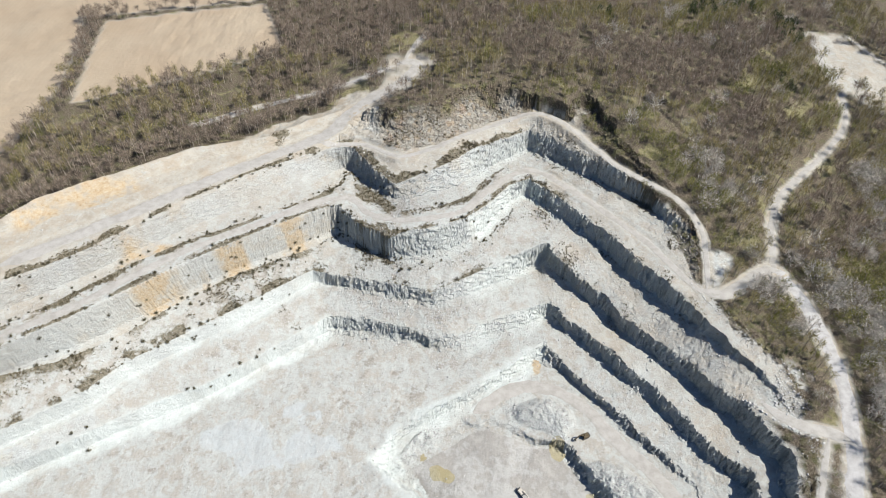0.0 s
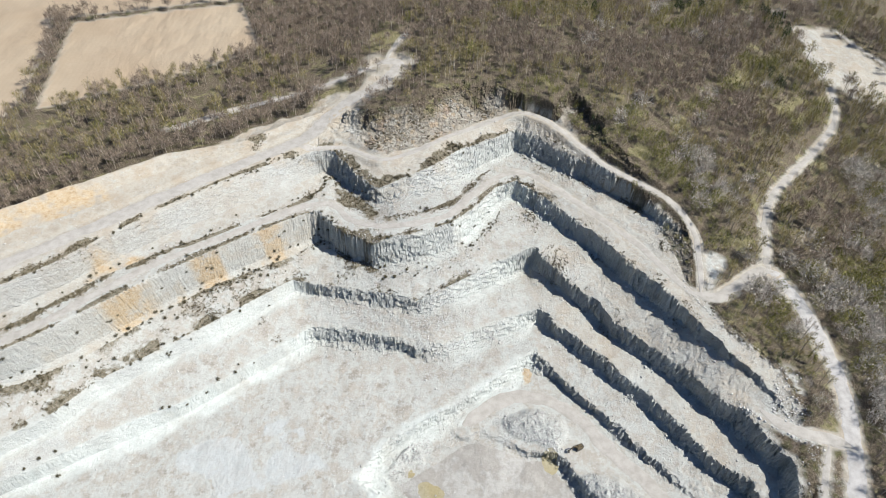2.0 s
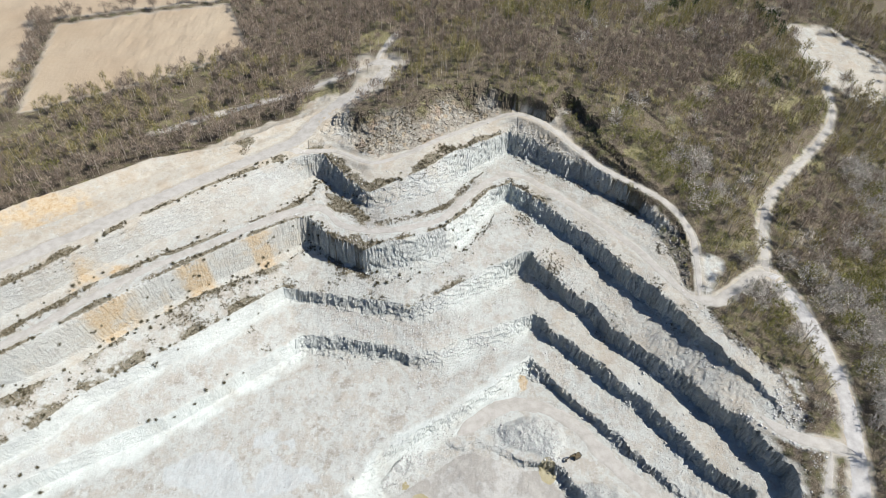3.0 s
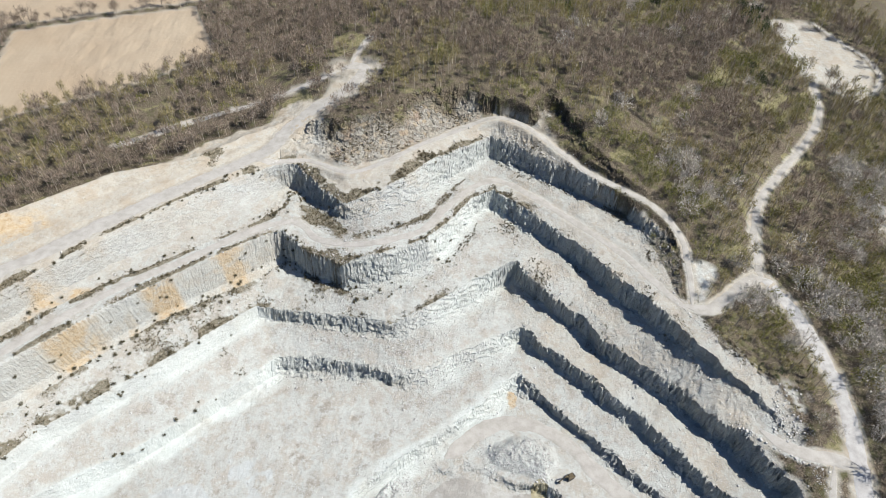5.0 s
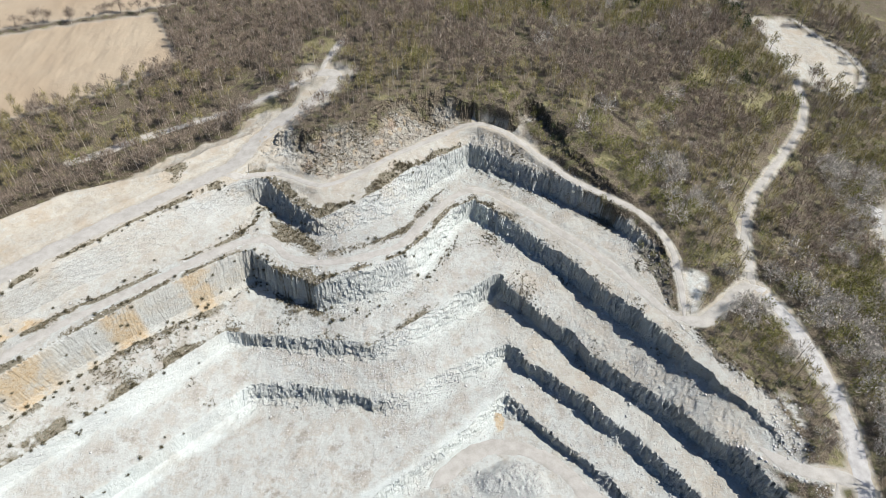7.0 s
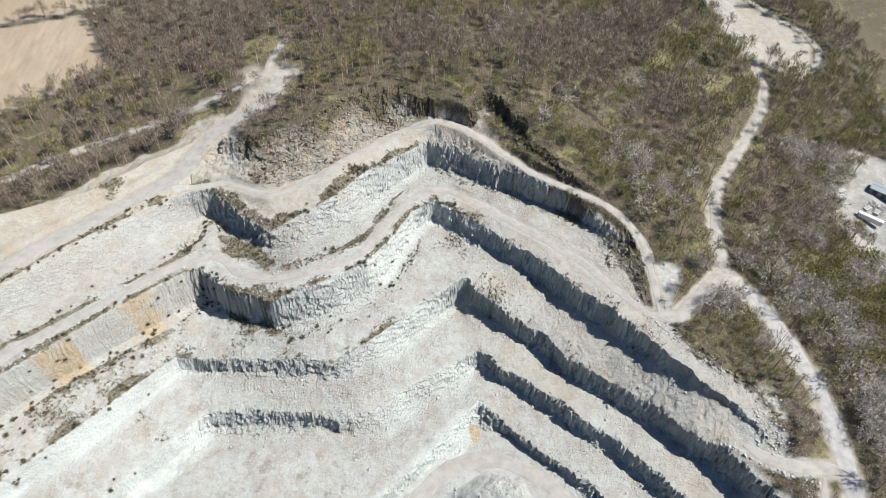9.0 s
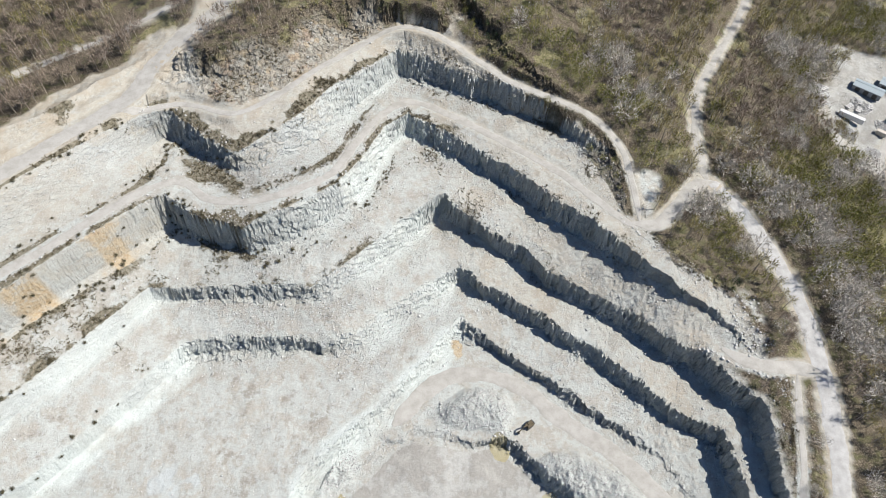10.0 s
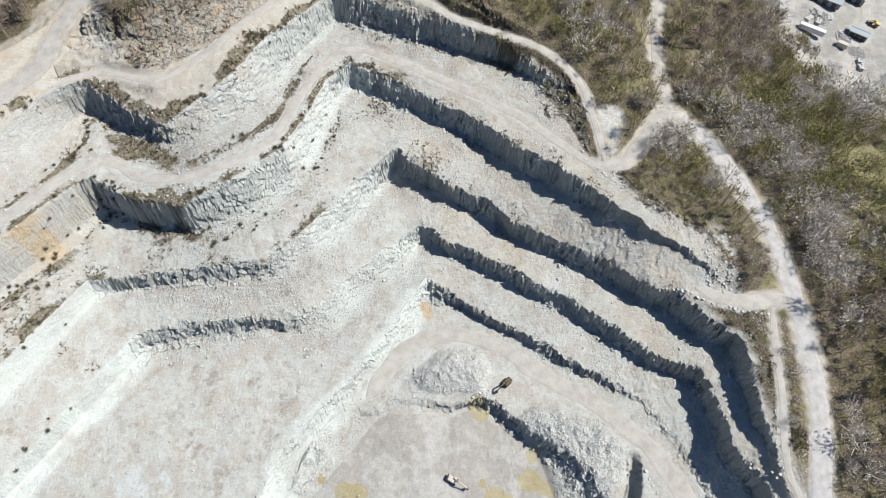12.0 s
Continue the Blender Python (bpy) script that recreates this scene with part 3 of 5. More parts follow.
def terrain(x, y):
    """Height of the ground, and between which two lines it lies (0: outside the quarry, 14: its floor)."""
    band = np.zeros(x.shape, int)
    core = (x > -1000) & (x < 260)
    rugged_all = 1 - 0.88 * soft(x + 4 * hash_noise(x, y, 0.03, 3), -72, -58)
    rugged_mid = np.minimum(rugged_all, 1 - 0.82 * soft(np.abs(x - 10), 36, 42))
    rugged_low = np.minimum(rugged_all, 1 - 0.85 * soft(x, 46, 54))
    dist, high = [], []
    BLOCK_A, BLOCK_B = blocks(x, y, 2.6, 1), blocks(x, y, 1.3, 2)
    for n, line in enumerate(LINES):
        slack = 1 - 0.8 * soft(np.abs(x - 28), 24, 31) * (6 <= n < 10)
        slack = np.where(x < 4, 0.6, slack)
        rugged = rugged_low if n >= 10 else rugged_mid if n < 6 else rugged_all * slack
        rag = ((1.0 if n % 2 == 0 else 1.5) if n >= 2 else 1.8) * rugged
        jag = (1.0 if n % 2 == 0 else 0.5) * rugged
        wx = x + rag * fbm(x, y, 0.15, 11 + n, 2, 0.6) + jag * (BLOCK_A * 0.3 + BLOCK_B * 0.5)
        wy = y + rag * fbm(x, y, 0.15, 61 + n, 2, 0.6) + jag * (BLOCK_B * 0.5 - BLOCK_A * 0.3)
        d, h = to_line(wx, wy, line)
        dist.append(d)
        high.append(h)
        band = np.where(core & inside(wx, wy, ORDER[n]), np.maximum(band, n + 1), band)
    base = land(x, y)
    z = base.copy()
    pull = np.exp(-dist[0] / np.where(x < -48, 5.0, 16.0))
    z = np.where(band == 0, base * (1 - pull) + high[0] * pull, z)
    for n in range(len(LINES) - 1):
        a, b = dist[n], dist[n + 1]
        s = a / np.maximum(a + b, 1e-6)
        if n % 2 == 0:
            # a face: a short rounded brow, a steep drop and a skirt of scree
            s = np.interp(s, (0, 0.08, 0.5, 0.75, 1), (0, 0.08, 0.88, 0.97, 1))
        z = np.where(band == n + 1, high[n] * (1 - s) + high[n + 1] * s, z)
    z = np.where(band == len(LINES), high[-1], z)
    # heaps of blasted rock on the floor, and a trench beside them
    lumps = 0.55 * fbm(x, y, 0.3, 21, 4, 0.75)
    for key, tall, run in (("pile1", 3.2, 7.0), ("pile2", 3.6, 8.0), ("pile3", 0.9, 3.0)):
        d = to_ring(x, y, AREAS[key]) + 2.0 * hash_noise(x, y, 0.12, 25)
        z = z + np.where(band >= 12, soft(d, -run, 0.5) * (tall + lumps), 0)
    cut, deep = to_line(x, y, TRENCH)
    z = z - np.where(band >= 11, deep * soft(cut + 0.5 * BLOCK_B, 1.2, 2.8), 0)
    rugged = np.where(band >= 11, rugged_low, np.where(band <= 6, rugged_mid, rugged_all * (1 - 0.8 * soft(np.abs(x - 28), 24, 31))))
    steep_rough = np.where(band % 2 == 1, 0.6 * rugged, 0.2)
    z = z + np.where(band == 0, 0.5, steep_rough) * fbm(x, y, 0.11, 5, 4, 0.6)
    cliff = (band == 1) & (x > -48) & (x < 96)
    z = z + np.where(cliff, 0.35, np.where(band % 2 == 1, 0.35 * rugged * rugged, 0.0)) * BLOCK_A
    z = z + np.where(band == 0, 0.0, np.where(cliff, 0.4, np.where(band % 2 == 1, 0.3 * rugged * rugged, 0.03))) * BLOCK_B
    return z, band, dist


def spaced(*runs):
    """Coordinates from runs of (start, end, step)."""
    out = []
    for a, b, step in runs:
        out += list(np.arange(a, b, step))
    return np.array(out)


grow = np.cumsum(3 * 1.13 ** np.arange(45))
XS = np.concatenate([(-430 - grow)[::-1], spaced((-430, -215, 3.0), (-215, -110, 0.75), (-110, 157, 0.46), (157, 345, 2.1)), 345 + grow])
YS = np.concatenate([(92 - grow[:38])[::-1], spaced((92, 262, 0.46), (262, 362, 0.58), (362, 620, 4.0)), 620 + grow])
GX, GY = np.meshgrid(XS, YS)
GZ, BAND, DIST = terrain(GX, GY)


def resampled(pts, step):
    """A smooth run of places along a bent line."""
    pts = np.array(pts, float)
    ext = np.vstack([2 * pts[0] - pts[1], pts, 2 * pts[-1] - pts[-2]])
    out = []
    for k in range(1, len(ext) - 2):
        p0, p1, p2, p3 = ext[k - 1 : k + 3]
        count = max(2, int(np.linalg.norm(p2 - p1) / step))
        for t in np.arange(count) / count:
            out.append(0.5 * (2 * p1 + (p2 - p0) * t + (2 * p0 - 5 * p1 + 4 * p2 - p3) * t * t + (3 * p1 - p0 - 3 * p2 + p3) * t**3))
    out.append(pts[-1])
    return np.array(out)


# the roads are levelled into the ground
ROAD_D = {}
for key, (width, pts) in ROADS.items():
    coarse = to_line(GX, GY, np.array([(x, y, 0.0) for x, y in pts]))[0]
    run = resampled(pts, 3.0)
    level = terrain(run[:, 0], run[:, 1])[0]
    reach = min(5, len(level) // 3)
    padded = np.concatenate([[level[0]] * reach, level, [level[-1]] * reach])
    level = np.convolve(padded, np.ones(2 * reach + 1) / (2 * reach + 1), "valid")
    close = coarse < width / 2 + 7
    d, h = to_line(GX[close], GY[close], np.column_stack([run, level]))
    hold = soft(d, width / 2 + 0.6, width / 2 + 3.0)
    GZ[close] = GZ[close] * (1 - hold) + h * hold
    coarse[close] = d
    ROAD_D[key] = coarse


def height(x, y):
    """Height of the built ground at a place, between its vertices."""
    x, y = np.asarray(x, float), np.asarray(y, float)
    i = np.clip(np.searchsorted(XS, x) - 1, 0, len(XS) - 2)
    j = np.clip(np.searchsorted(YS, y) - 1, 0, len(YS) - 2)
    u, v = (x - XS[i]) / (XS[i + 1] - XS[i]), (y - YS[j]) / (YS[j + 1] - YS[j])
    return (GZ[j, i] * (1 - u) + GZ[j, i + 1] * u) * (1 - v) + (GZ[j + 1, i] * (1 - u) + GZ[j + 1, i + 1] * u) * v


# what covers the ground
wobble = 3.0 * fbm(GX, GY, 0.07, 90, 4, 0.6)
AREA_D = {k: to_ring(GX, GY, ring) for k, ring in AREAS.items()}
near_road = np.min([d - ROADS[k][0] / 2 for k, d in ROAD_D.items()], 0)
bare = np.min([AREA_D["clear"], AREA_D["yard"], AREA_D["open"], AREA_D["rocks"]], 0)
wood = np.where(BAND == 0, 1.0, 0.0) * np.maximum(soft(-DIST[0] + wobble * 0.6, -4, -1), GX > -40) * (1 - soft(near_road + wobble * 0.3, 0.2, 1.4)) * (1 - soft(bare + wobble, -1, 2))
left = soft(GX, -58, -44)
wood *= 1 - left * soft(DIST[0] + wobble, 9, 11)
# scrub comes down over the top of the cliff and all over the bank beside the rim path
scrub = (BAND == 1) * soft(-GX, 35, 45) * np.clip(soft(DIST[0] + 1.6 * wobble, 4, 10) + soft(-GX + wobble, -96, -90), 0, 1)
scrub += (BAND == 2) * soft(-GX + wobble, -84, -78) * soft(DIST[1] + wobble, 4.5, 7)
scrub += 0.8 * ((BAND == 2) | (BAND == 3)) * soft(-GX + wobble, -122, -116) * soft(GY + wobble, 267, 276)
scrub += (BAND <= 6) * soft(-GX, -150, -144) * soft(GY, 160, 168) * soft(-DIST[6] + 0.5 * wobble, -4, -1)
wood = np.clip(wood + scrub, 0, 1) * (1 - soft(near_road + wobble * 0.2, 0.2, 1.2))
sand = np.clip(left * soft(np.abs(DIST[0]) + wobble, 14, 26) * (BAND <= 2) + 0.8 * (BAND == 2) * soft(GX + wobble, -50, -20) + (BAND <= 1) * soft(ROAD_D["plateau"] + 1.5 * wobble, 6, 14) * (GY > 320), 0, 1)
sand = np.maximum(sand, 0.85 * (BAND == 0) * soft(near_road + 0.3 * wobble, 0.4, 2))
sand = np.maximum(sand, 0.6 * ((BAND == 1) | (BAND == 2)) * soft(-GX + wobble, -96, -88))
wood *= 1 - soft(ROAD_D["plateau"] + 1.5 * wobble, 6, 11) * (GY > 320)
field = np.clip(0.5 - np.minimum(AREA_D["fieldA"], AREA_D["fieldB"]) / 2.5, 0, 1)
field = np.maximum(field, np.clip((GY - 463 - 0.30 * (GX + 249)) / 3, 0, 1) * (GX < -128))
wood *= 1 - field
weeds = np.zeros_like(GX)
for n in (2, 3, 4, 5, 6):
    weeds += soft(DIST[n] + 0.7 * wobble, 1.0, 5.0) * (0.9 if n != 5 else 0.45) * (0.4 + 0.6 * soft(GX + wobble, 30, 50)) * np.where(BAND % 2 == 1, 0.25 * soft(GX, -60, -45) * (n < 4), 1.0)
weeds += (BAND == 1) * soft(-GX, 35, 45) * 0.45
weeds += (BAND == 6) * soft(GX, -85, -60) * 0.5
weeds += ((BAND == 2) | (BAND == 3)) * soft(DIST[2] + wobble, 2, 8) * soft(np.abs(GX + 5), 50, 60) * np.where(BAND == 3, 0.15, 0.9)
weeds += (BAND == 4) * soft(DIST[4] + wobble, 0.5, 2.5) * soft(np.abs(GX + 5), 50, 60) * 0.5
for (wx, wy, r, s) in ((-78, 220, 8, 0.7), (60, 290, 16, 0.35), (-45, 285, 9, 0.9), (-30, 272, 8, 0.8), (75, 262, 14, 0.4), (-94, 315, 6, 1.0), (-100, 318, 6, 0.8), (-35, 250, 10, 0.5)):
    weeds += s * soft(np.hypot(GX - wx, GY - wy) + 1.6 * wobble, 0.2 * r, r)
weeds += 0.9 * (BAND == 2) * soft(DIST[2] + 0.6 * wobble, 2.5, 6.0) * soft(GX, -50, -40)
weeds += 0.9 * (BAND == 4) * soft(DIST[3] + 0.6 * wobble, 1.0, 4.5) * soft(GX, -50, -40)
weeds += 0.6 * (BAND == 4) * soft(DIST[4] + 0.6 * wobble, 0.5, 2.5) * soft(GX, 60, 70)
weeds += 0.8 * (BAND == 2) * soft(DIST[2] + 0.6 * wobble, 2.0, 6.0) * (GX > -60) * soft(GX, 40, 50)
sand = np.maximum(sand, soft(AREA_D["clear"], 0, 2) * (0.45 + 0.45 * soft(-GX + wobble, -288, -282)))
weeds = np.clip(weeds * (BAND >= 1) * np.clip(0.75 + 0.9 * fbm(GX, GY, 0.09, 197, 4, 0.6), 0, 1.1), 0, 1) * (1 - soft(near_road + wobble * 0.1, 0.1, 0.9))
stain = np.zeros_like(GX)
for (px, py, r, turn) in ((-10, 198, 10, 0.5), (-20, 196, 8, 0.3), (0, 200, 8, 0.6), (-28, 184, 7, 0.4), (-33, 204, 9, 0.2), (-3, 223, 10, -0.2), (-27, 222, 9, -0.1), (-49, 178, 9, 0.3), (-60, 188, 9, 0.4), (-103, 202, 10, 0.6),
                          (-80, 221, 9, 0.6), (-14, 182, 8, 0.6), (12, 205, 8, 0.7), (-40, 165, 10, 0.3), (-65, 225, 8, 0.5), (68, 246, 12, -0.8), (92, 207, 10, -0.8)):
    du, dv = (GX - px) * math.cos(turn) + (GY - py) * math.sin(turn), (GY - py) * math.cos(turn) - (GX - px) * math.sin(turn)
    stain += soft(np.hypot(du, 2.2 * dv) + 1.5 * wobble, 0.2 * r, r)
stain = np.clip(stain, 0, 1) * (BAND % 2 == 0)
cliff = (BAND == 1) * soft(-GX + 0.4 * wobble, 36, 44) * soft(GX + 0.5 * wobble, 88, 94)
glade = np.zeros_like(GX)
for (px, py, r) in ((232, 375, 18), (205, 392, 14), (228, 330, 10), (250, 205, 16), (265, 190, 14), (240, 178, 10), (120, 312, 7), (145, 335, 8), (-30, 415, 12), (-50, 362, 8)):
    glade += soft(np.hypot(GX - px, GY - py) + 2.5 * wobble, 0.3 * r, r)
glade = np.clip(glade, 0, 1)
far_left = soft(GX, -62, -50)
white = np.where(BAND == 9, 0.95 * far_left + 0.25, 0) + np.where(BAND == 7, 0.6 * far_left + 0.2, 0) + np.where(BAND == 11, 1.2 * soft(GX, 50, 58), 0) + np.where(BAND == 5, 0.3, 0)
# sunlight on the south-east facing rock put into its colour as extra white
white += np.where(np.isin(BAND, (3, 5, 7, 9)), 0.6, 0) * soft(np.abs(GX - 36), 20, 26)
white += np.where((BAND == 5) & (GX > -5), 0.2, 0)
white = np.clip(white, 0, 1)
for step in (1, 2, 3):
    white = sum(np.roll(white, k * step, axis) for axis in (0, 1) for k in (-1, 0, 1)) / 6
dusted = np.maximum(far_left * soft(np.minimum(DIST[8], DIST[9]) + 0.6 * wobble, 2.0, 5.0), soft(GX, 46, 54) * soft(np.minimum(DIST[10], DIST[11]) + 0.6 * wobble, 1.5, 4.0))
white = np.maximum(white, dusted * (BAND >= 9) * (BAND < 14))
white *= np.clip(0.85 + 0.5 * fbm(GX, GY, 0.12, 173, 4, 0.65), 0.3, 1)
ochre = np.zeros_like(GX)
for (ox, oy, r, s) in ((-178, 262, 20, 1.0), (-201, 245, 16, 1.0), (-163, 262, 14, 0.8), (-142, 233, 13, 1.0), (-104, 239, 13, 1.0), (-135, 216, 16, 1.0), (-120, 227, 6, 0.7), (-80, 266, 7, 0.9), (100, 322, 8, 1.0), (110, 308, 4, 0.8), (20, 352, 26, 0.8), (-14, 328, 24, 0.7), (50, 352, 14, 0.4), (52, 206, 3, 1.0)):
    ochre += s * soft(np.hypot(GX - ox, GY - oy) + 2.2 * wobble + 1.5 * fbm(GX + 2 * GZ, GY, 0.3, 211, 3), r * 0.45, r) * ((BAND % 2 == 1) | (BAND >= 12))
ochre = np.clip(ochre, 0, 1)
rubble = np.clip(soft(np.min([DIST[n] for n in (3, 5, 7, 9, 11)], 0) + wobble, 3, 12), 0.0, 1) * (0.25 + 0.75 * soft(-GX + wobble, 40, 60))
rubble *= np.where(BAND == 12, 0.4, np.where((BAND == 10) | ((BAND == 8) & (GX > 60)), 0.5, 1.0))
rubble = np.maximum(rubble, 0.8 * soft(AREA_D["yard"], -1, 2) * (fbm(GX, GY, 0.08, 203, 3) > -0.1))
heap = np.clip(np.max([soft(AREA_D[k] + wobble, -2, 1) for k in ("pile1", "pile2", "pile3")], 0), 0, 1) * (BAND >= 12)
rubble = np.maximum(rubble, heap)
sand = np.maximum(sand, 0.8 * (BAND == 2) * soft(-GX + wobble, -62, -54))
white = np.maximum(white, 0.6 * heap)
sand = np.maximum(sand, 0.55 * np.isin(BAND, (4, 6, 8)) * soft(-GX + wobble, -66, -58) * np.clip(0.7 + 0.7 * fbm(GX, GY, 0.08, 181, 3), 0, 1))
sand = np.maximum(sand, 0.75 * (BAND == 2) * soft(-GX, 60, 66))
sand = np.maximum(sand, np.where(BAND == 3, 0.55, 0.5) * ((BAND == 3) | (BAND == 5)) * far_left * np.clip(0.85 + 0.6 * fbm(GX, GY, 0.05, 171, 3), 0, 1))
rugged = np.where(GX < -62, np.where(BAND == 3, 0.7, 0.25), 1.0) * np.where((BAND == 11) & (GX < 50), 0.3, 1.0) * np.where((BAND < 11) & (np.abs(GX - 28) < 28), 0.45, 1.0)
damp = np.maximum(np.where(BAND >= 14, 0.9 * (1 - heap), 0.0), 0.8 * soft(AREA_D["yard"], -1, 2) * soft(-near_road, -2.5, -1.0))
slurry = np.clip(sum(soft(np.hypot((GX - px) / 1.6, GY - py) + 1.2 * wobble, r * 0.5, r) for px, py, r in ((-89, 158, 12), (-62, 154, 10), (-70, 172, 8), (-82, 150, 9))), 0, 1) * (BAND == 10)
mud = np.clip(sum(soft(np.hypot(GX - px, GY - py) + 0.8 * wobble, 0.4 * r, r) for px, py, r in ((47, 134, 4), (50, 128, 6), (54, 123, 5), (65, 130, 5.5), (69, 125, 5), (70, 137, 3), (-7, 155, 4), (-1, 149, 4.5), (4, 147, 4), (56, 161, 3))), 0, 1) * (BAND >= 12)


# ---- ground, terraces, rock faces ----
ATTRS = {"wood": wood, "sand": sand, "weeds": weeds, "white": white, "ochre": ochre, "rubble": rubble, "damp": damp, "slurry": slurry, "field": field, "mud": mud, "rugged": rugged, "stain": stain, "cliff": cliff, "glade": glade}


def sheet(name, cells, material, label, category, smooth=True):
    """One mesh of those cells of the ground grid that are chosen."""
    j, i = np.nonzero(cells)
    w = len(XS)
    quads = np.stack([j * w + i, j * w + i + 1, (j + 1) * w + i + 1, (j + 1) * w + i], 1)
    used, index = np.unique(quads, return_inverse=True)
    me = bpy.data.meshes.new(name)
    co = np.stack([VX.ravel()[used], VY.ravel()[used], GZ.ravel()[used]], 1)
    me.vertices.add(len(co))
    me.vertices.foreach_set("co", co.ravel())
    me.loops.add(len(quads) * 4)
    me.loops.foreach_set("vertex_index", index.ravel())
    me.polygons.add(len(quads))
    me.polygons.foreach_set("loop_start", np.arange(len(quads)) * 4)
    me.polygons.foreach_set("use_smooth", np.full(len(quads), smooth))
    me.update(calc_edges=True)
    for key, values in ATTRS.items():
        me.attributes.new(key, "FLOAT", "POINT").data.foreach_set("value", values.ravel()[used].astype(np.float32))
    me.materials.append(material)
    return tagged(new(name, me), label, category, kind="structure")


# broken rock stands out of the plane of the faces
face = (BAND % 2 == 1) & (BAND > 0)
VX = GX + np.where(face, np.where(GX < -60, 0.1, 0.5) * fbm(GX + 3.1 * GZ, GY, 0.35, 31, 4, 0.75), 0)
VY = GY + np.where(face, np.where(GX < -60, 0.1, 0.5) * fbm(GX, GY + 3.1 * GZ, 0.35, 41, 4, 0.75), 0)

ledge = np.where(face, np.where(GX < -60, 0.25, 0.8 - 0.5 * soft(np.abs(GX - 30), 20, 27)), 0) * (0.65 * blocks((GX - GY) * 0.7, GZ * 1.1, 1.9, 5) + 0.35 * blocks((GX - GY) * 0.7, GZ * 1.1, 0.9, 6))
VX, VY = VX + 0.7 * ledge, VY + 0.7 * ledge

cell = BAND[:-1, :-1]
in_field = (AREA_D["fieldA"][:-1, :-1] < 0) | (AREA_D["fieldB"][:-1, :-1] < 0)
far_field = (YS[:-1, None] > 463 + 0.30 * (XS[None, :-1] + 249)) & (XS[None, :-1] < -128)
in_field = (in_field | far_field) & (cell == 0)
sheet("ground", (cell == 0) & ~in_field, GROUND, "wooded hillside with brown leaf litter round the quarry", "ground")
sheet("field", in_field, GROUND, "bare pale brown farm fields beyond the wood", "field")
sheet("embankment", cell == 1, GROUND, "sandy embankment and broken rock cliff above the rim road", "embankment", False)
sheet("terrace_1", cell == 2, GROUND, "dusty upper rim terrace with the haul road", "terrace")
FACE_TEXT = ("pale layered rock face below the rim road", "grey-white rock face of the second bench with ochre patches", "ragged grey rock face of the third bench",
             "jagged pale rock face of the fourth bench", "low white rock face above the quarry floor")
BENCH_TEXT = ("second quarry terrace with a dusty road and dry weeds", "third quarry terrace strewn with pale rubble", "fourth quarry terrace of pale stone dust",
              "wide pale lower terrace with dusty stains", "rubble shelf of the quarry floor with a dusty ramp")
for n in range(5):
    sheet("rock_face_%d" % (n + 1), cell == 3 + 2 * n, GROUND, FACE_TEXT[n], "rock face", False)
    sheet("terrace_%d" % (n + 2), cell == 4 + 2 * n, GROUND, BENCH_TEXT[n], "terrace")
sheet("rock_face_6", cell == 13, GROUND, "edge of blasted rubble above the lower floor", "rock face", False)
sheet("quarry_floor", cell == 14, GROUND, "grey damp quarry floor with muddy puddles", "quarry floor")


def mesh_from(name, verts, faces, material, smooth=False):
    me = bpy.data.meshes.new(name)
    me.from_pydata(verts, [], faces)
    me.materials.append(material)
    if smooth:
        me.polygons.foreach_set("use_smooth", [True] * len(me.polygons))
    return me


def road(name, key, material, label, lift=0.10, seed=1):
    """A strip of packed dust laid on the ground, with worn uneven edges and two shallow wheel ruts."""
    width, pts = ROADS[key]
    mid = resampled(pts, 1.2)
    along = np.gradient(mid, axis=0)
    along /= np.linalg.norm(along, axis=1)[:, None]
    side = np.stack([along[:, 1], -along[:, 0]], 1)
    cols = 9
    half_l = width / 2 * (1 + 0.2 * fbm(mid[:, 0], mid[:, 1], 0.12, seed, 4, 0.7))
    half_r = width / 2 * (1 + 0.2 * fbm(mid[:, 0], mid[:, 1], 0.12, seed + 50, 4, 0.7))
    ends = np.minimum(1, np.minimum(np.arange(len(mid)), np.arange(len(mid))[::-1]) / 7 + 0.25)
    half_l, half_r = half_l * ends, half_r * ends
    verts, faces = [], []
    for k in range(len(mid)):
        for c in range(cols):
            s = c / (cols - 1) * 2 - 1
            p = mid[k] + side[k] * s * (half_r[k] if s > 0 else half_l[k])
            rut = -0.05 if c in (2, 6) else 0.0
            edge = -0.35 if c in (0, cols - 1) else 0.0
            verts.append((p[0], p[1], float(height(p[0], p[1])) + lift + rut + edge))
    for k in range(len(mid) - 1):
        for c in range(cols - 1):
            a = k * cols + c
            faces.append((a, a + 1, a + cols + 1, a + cols))
    return tagged(new(name, mesh_from(name, verts, faces, material, True)), label, "road", kind="structure")


road("road_1", "plateau", DUST, "wide dusty haul track over the sandy plateau", seed=3)
road("road_2", "rim", DUST, "narrow dusty road along the quarry rim", seed=5, lift=0.14)
road("road_3", "bench", DUST, "dusty road on the second terrace", seed=7)
road("road_4", "lane", DUST, "pale dirt lane through the wood", seed=9)
road("road_5", "main", GRAVEL, "broad white gravel haul road beside the wood", seed=11)
road("road_6", "connect", DUST, "short dusty link between rim and haul road", seed=13, lift=0.14)
road("road_7", "south", DUST, "dusty turning to the third terrace", seed=15, lift=0.14)
road("road_8", "strip", DUST, "thin dirt track beside the gravel road", seed=17)
road("road_12", "woodtrack", DUST, "narrow grey track through the leafless wood", seed=25)
road("road_13", "climb", DUST, "tan dirt track climbing into the wood", seed=27)
road("road_14", "edge", DUST, "thin path round the pale clearing", seed=29)
road("road_9", "ramp", DUST, "curved dusty ramp on the quarry floor", seed=19)
